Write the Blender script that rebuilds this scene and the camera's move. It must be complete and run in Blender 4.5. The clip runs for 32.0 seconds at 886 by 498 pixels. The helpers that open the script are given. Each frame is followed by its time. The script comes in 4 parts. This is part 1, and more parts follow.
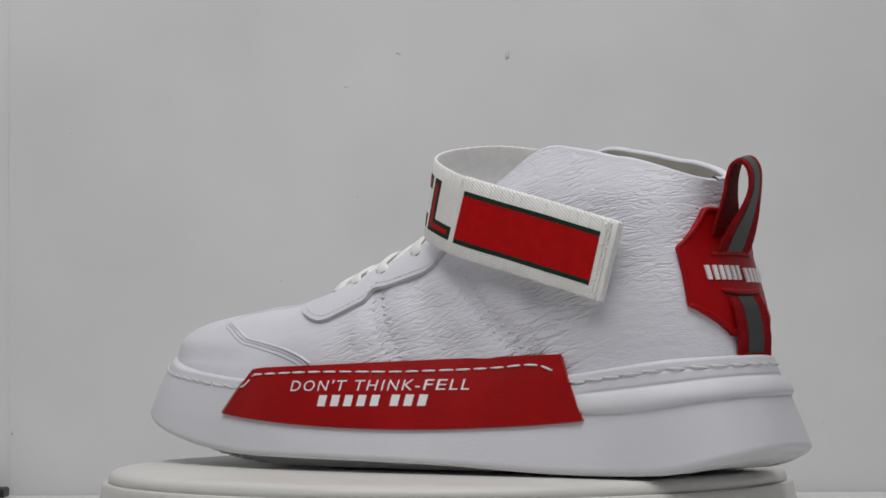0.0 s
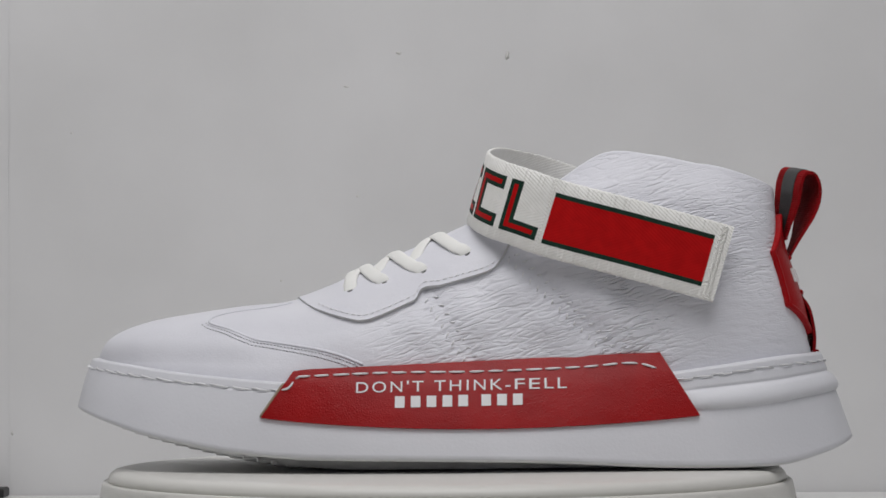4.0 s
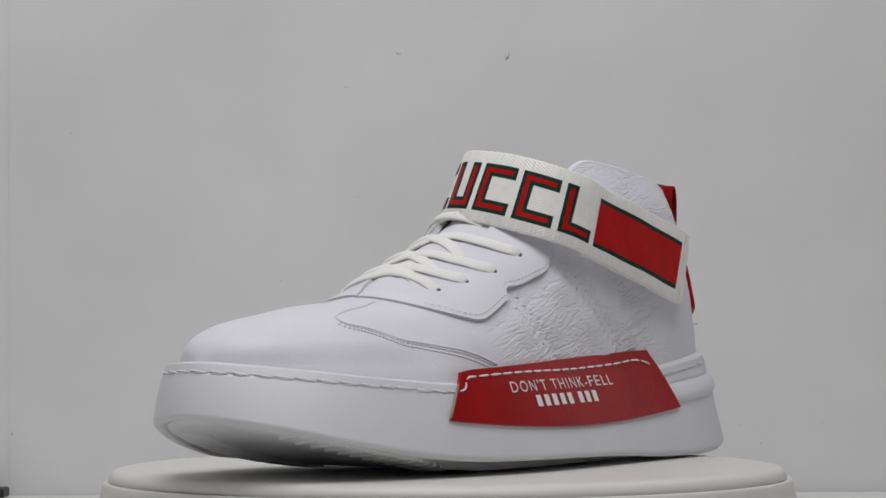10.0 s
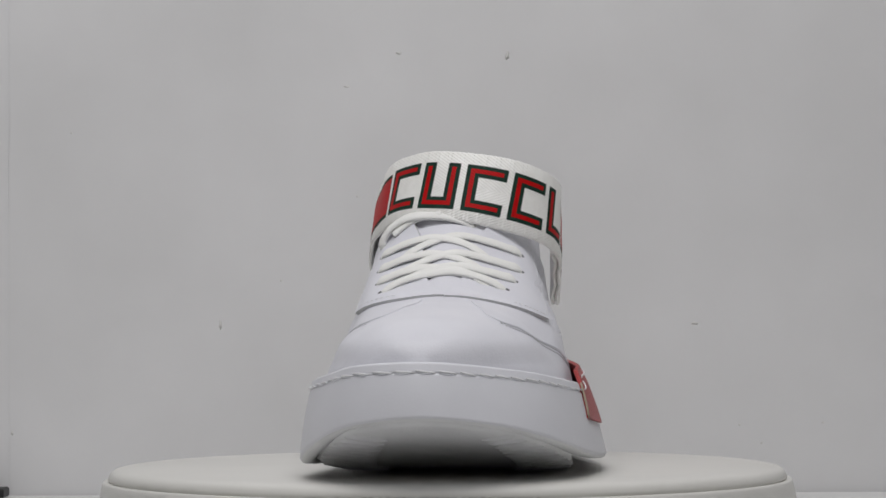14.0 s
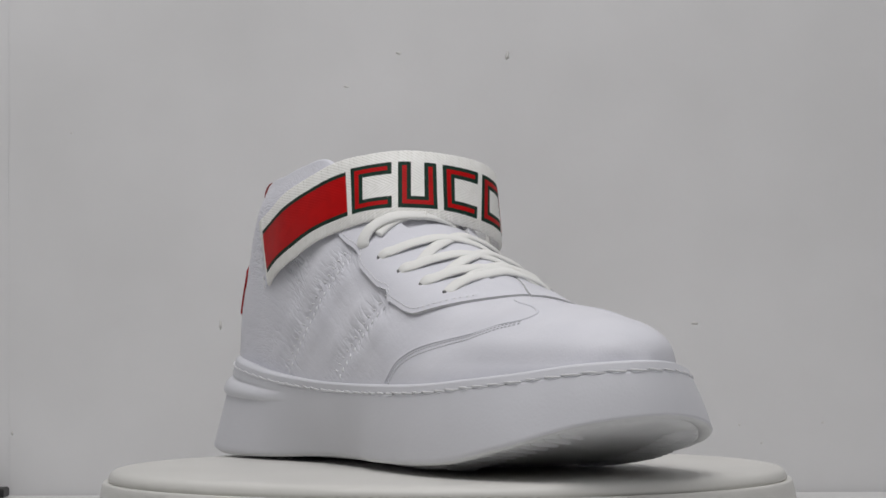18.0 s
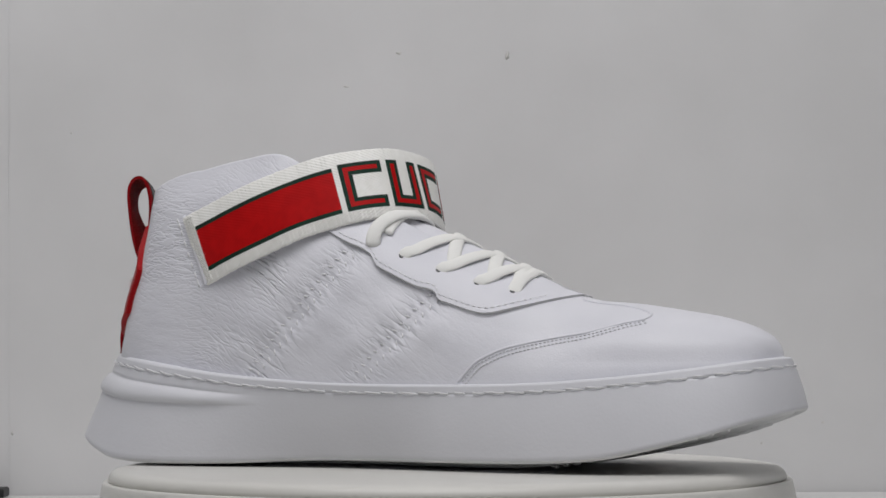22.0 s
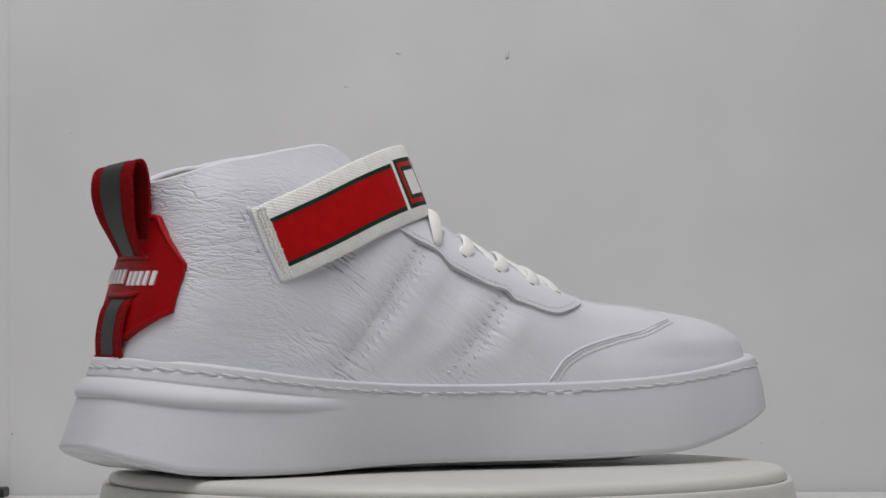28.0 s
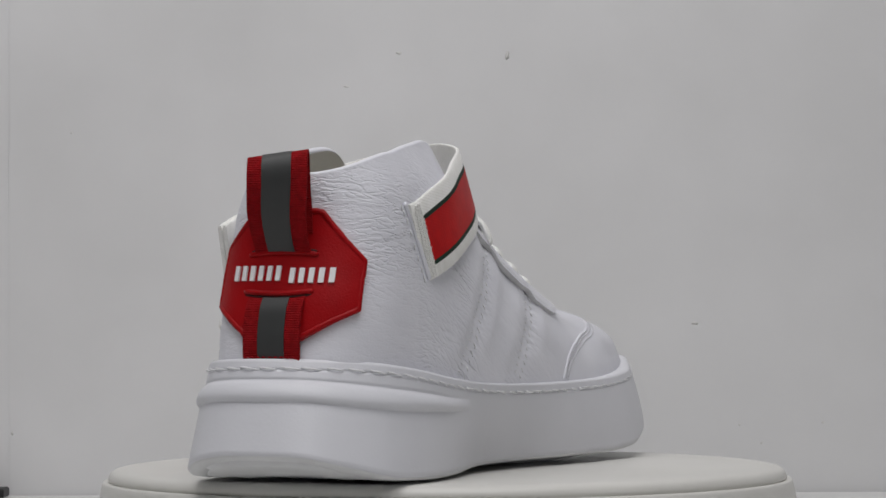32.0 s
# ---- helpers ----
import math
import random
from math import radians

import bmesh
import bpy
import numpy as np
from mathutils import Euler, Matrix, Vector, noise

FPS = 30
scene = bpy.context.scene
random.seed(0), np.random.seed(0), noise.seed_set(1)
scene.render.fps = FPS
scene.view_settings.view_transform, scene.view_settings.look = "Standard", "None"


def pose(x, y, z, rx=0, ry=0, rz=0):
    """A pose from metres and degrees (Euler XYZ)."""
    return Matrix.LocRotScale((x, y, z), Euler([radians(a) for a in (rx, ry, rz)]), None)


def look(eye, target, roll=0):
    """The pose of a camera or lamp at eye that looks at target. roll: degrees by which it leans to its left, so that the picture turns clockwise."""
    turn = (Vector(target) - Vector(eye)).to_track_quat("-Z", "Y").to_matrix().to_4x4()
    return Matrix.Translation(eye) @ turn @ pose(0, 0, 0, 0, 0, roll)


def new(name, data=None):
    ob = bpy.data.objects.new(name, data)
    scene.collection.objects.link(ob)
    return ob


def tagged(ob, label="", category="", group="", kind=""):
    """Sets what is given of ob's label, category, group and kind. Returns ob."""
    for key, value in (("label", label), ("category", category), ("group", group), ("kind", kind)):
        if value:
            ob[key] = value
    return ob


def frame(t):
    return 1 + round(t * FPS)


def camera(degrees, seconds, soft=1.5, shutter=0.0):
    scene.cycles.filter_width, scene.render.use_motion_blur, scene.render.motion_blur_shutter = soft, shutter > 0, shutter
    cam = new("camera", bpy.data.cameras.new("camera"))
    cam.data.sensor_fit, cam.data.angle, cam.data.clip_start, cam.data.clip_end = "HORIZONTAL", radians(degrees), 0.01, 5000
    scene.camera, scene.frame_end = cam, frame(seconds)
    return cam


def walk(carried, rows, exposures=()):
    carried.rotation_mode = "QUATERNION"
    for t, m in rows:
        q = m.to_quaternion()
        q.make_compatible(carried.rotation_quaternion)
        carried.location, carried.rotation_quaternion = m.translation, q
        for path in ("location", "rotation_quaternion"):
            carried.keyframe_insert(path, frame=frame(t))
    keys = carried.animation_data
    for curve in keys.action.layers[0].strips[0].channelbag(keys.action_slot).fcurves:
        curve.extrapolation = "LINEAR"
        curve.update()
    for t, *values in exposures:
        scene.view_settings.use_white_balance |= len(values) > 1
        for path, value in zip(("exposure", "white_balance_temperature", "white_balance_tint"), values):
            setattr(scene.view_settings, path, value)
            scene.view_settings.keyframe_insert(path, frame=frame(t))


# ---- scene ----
# a studio corner: one white high-top sneaker turning on a turntable before a painted wall
from mathutils.bvhtree import BVHTree

MM = 0.001
DISC_TOP = 0.0285
WALL_Y = 0.28

# camera: a long lens on a stand, level with the shoe
cam = camera(18.4, 32.0, soft=1.6)
eye = pose(0, -1.049, DISC_TOP + 0.0562, 91.453, 0, 0.0697) @ pose(0, 0, 0, 0, 0, -0.286)
walk(cam, [(0.0, eye), (32.0, eye)])

# where the toe points as the table turns, in degrees, every two seconds
TURN = [-217.22, -199.29, -181.39, -163.63, -146.06, -128.32, -110.5, -92.87, -75.8, -58.7, -40.88, -23.03, -5.0, 12.99, 30.97, 48.79, 66.47]
SHOE_Z = DISC_TOP + 0.0013


# light: two added, unseen area lamps, a soft one overhead and a front fill
world = bpy.data.worlds.new("world")
scene.world = world
world.use_nodes = True
world.node_tree.nodes["Background"].inputs[0].default_value = (0.9, 0.95, 1, 1)
world.node_tree.nodes["Background"].inputs[1].default_value = 0.02


def area(name, place, target, sx, sy, power, colour):
    data = bpy.data.lights.new(name, "AREA")
    data.shape, data.size, data.size_y, data.energy, data.color = "RECTANGLE", sx, sy, power, colour
    ob = new(name, data)
    ob.matrix_world = look(place, target)
    return ob


area("top_soft_light", (-0.05, -0.35, 0.95), (0, 0.05, 0.0), 0.9, 0.5, 5.9, (1.0, 0.985, 0.985))
area("front_fill_light", (0.1, -1.7, 1.75), (0, 0, 0.1), 1.2, 0.6, 6.2, (0.96, 0.96, 1.0))
scene.view_settings.exposure = 0.0


# ---------------------------------------------------------------- materials
def material(name, colour, rough=0.5, metal=0.0, spec=0.5):
    m = bpy.data.materials.new(name)
    m.use_nodes = True
    b = m.node_tree.nodes["Principled BSDF"]
    b.inputs["Base Color"].default_value = (*colour, 1)
    b.inputs["Roughness"].default_value = rough
    b.inputs["Metallic"].default_value = metal
    b.inputs["Specular IOR Level"].default_value = spec
    return m


def node(m, kind, **values):
    n = m.node_tree.nodes.new(kind)
    for key, value in values.items():
        n.inputs[key.replace("_", " ")].default_value = value
    return n


def link(m, a, b):
    m.node_tree.links.new(a, b)


def coords(m, scale=(1, 1, 1), turn=(0, 0, 0)):
    tc = m.node_tree.nodes.new("ShaderNodeTexCoord")
    mp = m.node_tree.nodes.new("ShaderNodeMapping")
    mp.inputs["Scale"].default_value = scale
    mp.inputs["Rotation"].default_value = [radians(a) for a in turn]
    link(m, tc.outputs["Object"], mp.inputs["Vector"])
    return mp.outputs["Vector"]


def stretched(m, scale, turn):
    """Coordinates drawn out along axes that are turned first."""
    tc = m.node_tree.nodes.new("ShaderNodeTexCoord")
    mp = m.node_tree.nodes.new("ShaderNodeMapping")
    mp.vector_type = "TEXTURE"
    mp.inputs["Scale"].default_value = scale
    mp.inputs["Rotation"].default_value = [radians(a) for a in turn]
    link(m, tc.outputs["Object"], mp.inputs["Vector"])
    return mp.outputs["Vector"]


def mottle(m, vec, scale, dark, light, detail=4.0, low=0.35, high=0.65):
    """Base colour that drifts between two tones."""
    n = node(m, "ShaderNodeTexNoise", Scale=scale, Detail=detail)
    link(m, vec, n.inputs["Vector"])
    r = m.node_tree.nodes.new("ShaderNodeValToRGB")
    r.color_ramp.elements[0].position, r.color_ramp.elements[1].position = low, high
    r.color_ramp.elements[0].color, r.color_ramp.elements[1].color = (*dark, 1), (*light, 1)
    link(m, n.outputs["Fac"], r.inputs["Fac"])
    link(m, r.outputs["Color"], m.node_tree.nodes["Principled BSDF"].inputs["Base Color"])
    return r


def bumps(m, layers):
    """Stacked relief: (height output, depth in metres)."""
    last = None
    for height, depth, *much in layers:
        b = node(m, "ShaderNodeBump", Strength=1.0, Distance=depth)
        if much:
            link(m, much[0], b.inputs["Strength"])
        link(m, height, b.inputs["Height"])
        if last:
            link(m, last, b.inputs["Normal"])
        last = b.outputs["Normal"]
    link(m, last, m.node_tree.nodes["Principled BSDF"].inputs["Normal"])


def noise_out(m, vec, scale, detail=3.0, distortion=0.0):
    n = node(m, "ShaderNodeTexNoise", Scale=scale, Detail=detail, Distortion=distortion)
    link(m, vec, n.inputs["Vector"])
    return n.outputs["Fac"]


def voronoi_out(m, vec, scale, feature="DISTANCE_TO_EDGE"):
    n = node(m, "ShaderNodeTexVoronoi", Scale=scale)
    n.feature = feature
    link(m, vec, n.inputs["Vector"])
    return n.outputs["Distance"]


def wave_out(m, vec, scale, direction="X", distortion=0.0):
    n = node(m, "ShaderNodeTexWave", Scale=scale, Distortion=distortion)
    n.bands_direction = direction
    link(m, vec, n.inputs["Vector"])
    return n.outputs["Fac"]


def span(m, value, a, b, lo=0.0, hi=1.0):
    """Soft step of a value from a to b."""
    n = m.node_tree.nodes.new("ShaderNodeMapRange")
    n.interpolation_type = "SMOOTHSTEP"
    for key, v in (("From Min", a), ("From Max", b), ("To Min", lo), ("To Max", hi)):
        n.inputs[key].default_value = v
    link(m, value, n.inputs["Value"])
    return n.outputs[0]


def times(m, a, b, op="MULTIPLY"):
    n = m.node_tree.nodes.new("ShaderNodeMath")
    n.operation = op
    for k, v in enumerate((a, b)):
        if isinstance(v, float):
            n.inputs[k].default_value = v
        else:
            link(m, v, n.inputs[k])
    return n.outputs[0]


def skin_lines(m, vec, scale, crisp, detail=1.0):
    """Fine wandering creases between soft swells, drawn out along the coordinates."""
    n = node(m, "ShaderNodeTexNoise", Scale=scale, Detail=detail, Roughness=0.5, Distortion=0.25)
    link(m, vec, n.inputs["Vector"])
    away = times(m, times(m, n.outputs["Fac"], 0.5, "SUBTRACT"), 0.0, "ABSOLUTE")
    return span(m, away, 0.0, crisp)


def near_seams(m, x, z, lines, close, far):
    """1 beside slanted seam lines given by two points (x, z) in mm."""
    best = None
    for (ax, az), (bx, bz) in lines:
        k = math.hypot(bx - ax, bz - az)
        nx, nz = (bz - az) / k, -(bx - ax) / k
        d = times(m, times(m, x, nx), times(m, z, nz), "ADD")
        d = times(m, times(m, d, (ax * nx + az * nz) * MM, "SUBTRACT"), 0.0, "ABSOLUTE")
        d = span(m, d, far, close)
        best = d if best is None else times(m, best, d, "MAXIMUM")
    return best


# quilted seams: lines in (x, z) on either side, in mm
QUILT = {1: [((-24, 79), (-64, 40)), ((6, 64), (-12, 36)), ], -1: [((-27, 81), (-66, 34)), ((9, 64), (-20, 33))]}


def leather_white(name, crease):
    m = material(name, (0.75, 0.75, 0.80), 0.46, spec=0.42)
    v = coords(m)
    mottle(m, v, 35, (0.725, 0.728, 0.785), (0.765, 0.767, 0.82))
    layers = [(voronoi_out(m, v, 900), 0.00006), (noise_out(m, v, 420, 3), 0.00008)]
    if crease:
        sep = m.node_tree.nodes.new("ShaderNodeSeparateXYZ")
        link(m, v, sep.inputs[0])
        x, y, z = sep.outputs["X"], sep.outputs["Y"], sep.outputs["Z"]
        soft = times(m, span(m, x, 0.040, 0.012), span(m, z, 0.092, 0.110, 1.0, 0.5))
        low = times(m, span(m, x, -0.075, -0.100), span(m, z, 0.080, 0.058))
        back = times(m, times(m, soft, span(m, x, -0.070, -0.096)), times(m, 1.0, times(m, low, 0.72), "SUBTRACT"))
        patch = span(m, noise_out(m, v, 50, 2), 0.36, 0.62, 0.3, 1.0)
        patch2 = span(m, noise_out(m, v, 34, 2), 0.42, 0.60)
        layers.append((skin_lines(m, stretched(m, (4.2, 3.2, 1), (0, 5, 0)), 640, 0.11), 0.00023, times(m, back, patch)))
        layers.append((skin_lines(m, stretched(m, (5.5, 4.0, 1), (0, 12, 0)), 330, 0.06), 0.00026, times(m, back, patch2)))
        for sgn, turn, calm, k in ((1, 14, 0.42, 1.35), (-1, 33, 0.10, 1.0)):
            side = span(m, y, -0.006 * sgn, 0.010 * sgn)
            seams = near_seams(m, x, z, QUILT[sgn], 0.004, 0.013)
            behind = span(m, x, -0.046, -0.062)
            much = times(m, times(m, times(m, times(m, seams, 0.42), behind, "MAXIMUM"), calm, "MAXIMUM"), times(m, soft, times(m, side, span(m, x, -0.096, -0.070))))
            layers.append((skin_lines(m, stretched(m, (4.6, 3.0, 1), (0, turn, 0)), 540, 0.11), 0.00042 * k, times(m, much, patch)))
            layers.append((skin_lines(m, stretched(m, (6.0, 3.8, 1), (0, turn + 5, 0)), 270, 0.06), 0.00050 * k, times(m, much, patch2)))
    bumps(m, layers)
    return m


LEATHER = leather_white("white_tumbled_leather", True)
SMOOTH = leather_white("white_smooth_leather", False)

RUBBER = material("white_rubber", (0.82, 0.82, 0.84), 0.48)
_v = coords(RUBBER)
mottle(RUBBER, _v, 22, (0.685, 0.69, 0.73), (0.72, 0.724, 0.765))
bumps(RUBBER, [(noise_out(RUBBER, _v, 900, 2), 0.00006), (noise_out(RUBBER, _v, 60, 2), 0.0002)])

SOLE = material("clear_white_outsole_rubber", (0.7, 0.7, 0.7), 0.55)
_v = coords(SOLE)
mottle(SOLE, _v, 60, (0.66, 0.665, 0.675), (0.72, 0.725, 0.735))
bumps(SOLE, [(noise_out(SOLE, _v, 500, 2), 0.0002)])

LINING = material("cream_textile_lining", (0.86, 0.84, 0.78), 0.9, spec=0.2)
_v = coords(LINING)
bumps(LINING, [(voronoi_out(LINING, _v, 1400), 0.0003)])

RED_RUBBER = material("red_moulded_rubber", (0.30, 0.003, 0.005), 0.40, spec=0.16)
_v = coords(RED_RUBBER)
mottle(RED_RUBBER, _v, 80, (0.30, 0.0022, 0.0045), (0.36, 0.0035, 0.006))
bumps(RED_RUBBER, [(noise_out(RED_RUBBER, _v, 1500, 2), 0.00012)])

RED_LEATHER = material("red_grained_leather", (0.31, 0.003, 0.005), 0.36, spec=0.28)
_v = coords(RED_LEATHER)
mottle(RED_LEATHER, _v, 45, (0.29, 0.0015, 0.0025), (0.345, 0.003, 0.004))
bumps(RED_LEATHER, [(voronoi_out(RED_LEATHER, _v, 1000), 0.00012), (noise_out(RED_LEATHER, _v, 180, 3), 0.0002)])

RED_WEB = material("red_woven_webbing", (0.27, 0.003, 0.006), 0.8, spec=0.12)
_v = coords(RED_WEB)
mottle(RED_WEB, _v, 400, (0.22, 0.002, 0.004), (0.29, 0.004, 0.007))
bumps(RED_WEB, [(wave_out(RED_WEB, _v, 400, "Z", 0.4), 0.00018), (voronoi_out(RED_WEB, _v, 1600, "F1"), 0.00025)])

REFLECT = material("grey_reflective_tape", (0.045, 0.047, 0.047), 0.5, 0.15)
_v = coords(REFLECT)
bumps(REFLECT, [(voronoi_out(REFLECT, _v, 2500), 0.00008)])

def chevrons(m, depth, pitch=0.00105, half=0.0143):
    """Herringbone twill along the band: slanted ribs that turn back every half width."""
    uv = m.node_tree.nodes.new("ShaderNodeUVMap")
    sep = m.node_tree.nodes.new("ShaderNodeSeparateXYZ")
    link(m, uv.outputs[0], sep.inputs[0])

    def calc(op, a, b):
        n = m.node_tree.nodes.new("ShaderNodeMath")
        n.operation = op
        for k, value in enumerate((a, b)):
            if isinstance(value, float):
                n.inputs[k].default_value = value
            else:
                link(m, value, n.inputs[k])
        return n.outputs[0]

    zig = calc("PINGPONG", sep.outputs["Y"], half)
    along = calc("SUBTRACT", calc("MULTIPLY", zig, 0.86), calc("MULTIPLY", sep.outputs["X"], 0.5))
    ribs = calc("SINE", calc("MULTIPLY", along, 2 * math.pi / pitch), 0.0)
    return ribs, depth


WEB = material("cream_twill_webbing", (0.80, 0.79, 0.75), 0.40, spec=0.55)
_v = coords(WEB)
mottle(WEB, _v, 300, (0.87, 0.865, 0.83), (0.92, 0.915, 0.885))
bumps(WEB, [chevrons(WEB, 0.00004), (noise_out(WEB, _v, 1800, 2), 0.00006)])

RED_PRINT = material("red_woven_print", (0.45, 0.005, 0.006), 0.5, spec=0.16)
_v = coords(RED_PRINT)
mottle(RED_PRINT, _v, 250, (0.43, 0.002, 0.003), (0.50, 0.003, 0.004))
bumps(RED_PRINT, [chevrons(RED_PRINT, 0.000014)])

GREEN_PRINT = material("dark_green_woven_print", (0.006, 0.045, 0.026), 0.7, spec=0.3)
_v = coords(GREEN_PRINT)
mottle(GREEN_PRINT, _v, 300, (0.003, 0.022, 0.013), (0.005, 0.034, 0.020))

LACE = material("white_cotton_lace", (0.86, 0.86, 0.835), 0.85, spec=0.25)
_v = coords(LACE)
bumps(LACE, [(wave_out(LACE, coords(LACE, (1, 1, 1), (0, 0, 40)), 520, "X", 0.5), 0.00003), (voronoi_out(LACE, _v, 1700), 0.00005)])

THREAD = material("white_waxed_thread", (0.80, 0.80, 0.82), 0.6)
_v = coords(THREAD)
bumps(THREAD, [(noise_out(THREAD, _v, 1500), 0.00005)])

INK = material("white_print", (0.80, 0.79, 0.80), 0.55)
# grey puts the shade of the recessed holes into the seam stitches
HOLE = material("seam_thread_hole_shade", (0.62, 0.62, 0.65), 0.9)
HOLE_DARK = material("needle_hole_shade", (0.28, 0.28, 0.30), 0.9)
SLIT = material("slit_shade_red", (0.035, 0.001, 0.0015), 0.7)
CREAM_THREAD = material("cream_cotton_thread", (0.90, 0.895, 0.865), 0.6)
# grey paints the shadow beneath the lace panel's cut edge
EDGE = material("leather_edge_shade", (0.55, 0.55, 0.56), 0.85)
PIT = material("eyelet_hole_shade", (0.10, 0.10, 0.105), 0.9)
TAN = material("raw_tan_leather_edge", (0.34, 0.27, 0.20), 0.85)

PLASTIC = material("cream_white_plastic", (0.74, 0.735, 0.70), 0.38)
_v = coords(PLASTIC)
mottle(PLASTIC, _v, 9, (0.645, 0.638, 0.605), (0.70, 0.692, 0.658))
bumps(PLASTIC, [(noise_out(PLASTIC, _v, 900, 2), 0.00005)])

PAINT = material("white_wall_paint", (0.70, 0.70, 0.70), 0.75)
_v = coords(PAINT)
mottle(PAINT, _v, 7, (0.685, 0.683, 0.686), (0.765, 0.763, 0.769), 8)
bumps(PAINT, [(noise_out(PAINT, _v, 350, 2), 0.00003), (noise_out(PAINT, _v, 14, 2), 0.0004)])

TABLE = material("white_table_board", (0.70, 0.70, 0.69), 0.5)
_v = coords(TABLE)
mottle(TABLE, _v, 12, (0.66, 0.66, 0.65), (0.73, 0.73, 0.72))

BLACK = material("black_plastic", (0.012, 0.012, 0.013), 0.5)
SMUDGE = material("grey_wall_smudge", (0.698, 0.689, 0.672), 0.8)
ROOM = material("pale_room_paint", (0.62, 0.62, 0.62), 0.8)
_v = coords(ROOM)
mottle(ROOM, _v, 5, (0.60, 0.60, 0.60), (0.66, 0.66, 0.66))
CARPET = material("grey_floor", (0.2, 0.2, 0.2), 0.8)
_v = coords(CARPET)
mottle(CARPET, _v, 60, (0.17, 0.17, 0.17), (0.23, 0.23, 0.23))


# ---------------------------------------------------------------- mesh helpers
def mesh_object(name, verts, faces, mat, parent=None, label="", smooth=True, scale=MM):
    me = bpy.data.meshes.new(name)
    me.from_pydata([tuple(c * scale for c in v) for v in verts], [], faces)
    me.update()
    bm = bmesh.new()
    bm.from_mesh(me)
    bmesh.ops.recalc_face_normals(bm, faces=bm.faces)
    bm.to_mesh(me)
    bm.free()
    if smooth:
        me.shade_smooth()
    me.materials.append(mat)
    ob = new(name, me)
    if parent:
        ob.parent = parent
    if label:
        ob["label"] = label
    return ob


def sharp(ob, degrees):
    """Keep edges steeper than this crisp."""
    ob.data.set_sharp_from_angle(angle=radians(degrees))
    return ob


def grid_faces(n, m, close_n=False, close_m=False, base=0):
    f = []
    for i in range(n if close_n else n - 1):
        for j in range(m if close_m else m - 1):
            i2, j2 = (i + 1) % n, (j + 1) % m
            f.append((base + i * m + j, base + i2 * m + j, base + i2 * m + j2, base + i * m + j2))
    return f


def spline(points, n, closed=False):
    """Catmull-Rom through the points, n samples."""
    p = np.array(points, float)
    k = len(p)
    out = []
    span = k if closed else k - 1
    for q in range(n):
        s = q * span / (n if closed else n - 1)
        i = min(int(s), span - 1)
        f = s - i
        if closed:
            a, b, c, d = p[(i - 1) % k], p[i % k], p[(i + 1) % k], p[(i + 2) % k]
        else:
            b, c = p[i], p[i + 1]
            a = p[i - 1] if i > 0 else 2 * b - c
            d = p[i + 2] if i + 2 < k else 2 * c - b
        out.append(0.5 * ((2 * b) + (c - a) * f + (2 * a - 5 * b + 4 * c - d) * f * f + (3 * b - a - 3 * c + d) * f ** 3))
    return np.array(out)


def resample(pts, step=None, n=None):
    p = np.array(pts, float)
    d = np.concatenate([[0], np.cumsum(np.linalg.norm(np.diff(p, axis=0), axis=1))])
    n = n or max(2, int(round(d[-1] / step)) + 1)
    s = np.linspace(0, d[-1], n)
    return np.stack([np.interp(s, d, p[:, c]) for c in range(p.shape[1])], 1)


def smoothstep(a, b, x):
    t = np.clip((x - a) / (b - a), 0, 1)
    return t * t * (3 - 2 * t)


def unit(v):
    return v / (np.linalg.norm(v) + 1e-12)


def tube(path, rx, rz, ups, sides=8, taper=True):
    """A cord along path with an oval section; ups: the way its flat side faces."""
    p = np.array(path, float)
    n = len(p)
    verts, faces = [], []
    for i in range(n):
        d = unit(p[min(i + 1, n - 1)] - p[max(i - 1, 0)])
        up = ups[i] if np.ndim(ups) == 2 else np.array(ups, float)
        side = unit(np.cross(d, up))
        up = np.cross(side, d)
        k = 0.55 if taper and i in (0, n - 1) else 1.0
        for j in range(sides):
            a = 2 * math.pi * j / sides
            verts.append(p[i] + side * rx * k * math.cos(a) + up * rz * k * math.sin(a))
    faces = grid_faces(n, sides, False, True)
    faces.append(tuple(range(sides)))
    faces.append(tuple((n - 1) * sides + j for j in range(sides)))
    return verts, faces


def merge(pieces):
    verts, faces = [], []
    for v, f in pieces:
        b = len(verts)
        verts.extend(v)
        faces.extend(tuple(b + i for i in face) for face in f)
    return verts, faces


# ---------------------------------------------------------------- the room
def box(name, lo, hi, mat, parent=None, label="", bevel=0.0, scale=1.0):
    bm = bmesh.new()
    bmesh.ops.create_cube(bm, size=1)
    for v in bm.verts:
        v.co = Vector([(lo[i] + hi[i]) / 2 + v.co[i] * (hi[i] - lo[i]) for i in range(3)]) * scale
    if bevel:
        bmesh.ops.bevel(bm, geom=bm.edges, offset=bevel, segments=2, affect="EDGES", profile=0.5)
    me = bpy.data.meshes.new(name)
    bm.to_mesh(me)
    bm.free()
    me.materials.append(mat)
    ob = new(name, me)
    if parent:
        ob.parent = parent
    if label:
        ob["label"] = label
    return ob


def structure(ob, label):
    return tagged(ob, label, "", "", "structure")


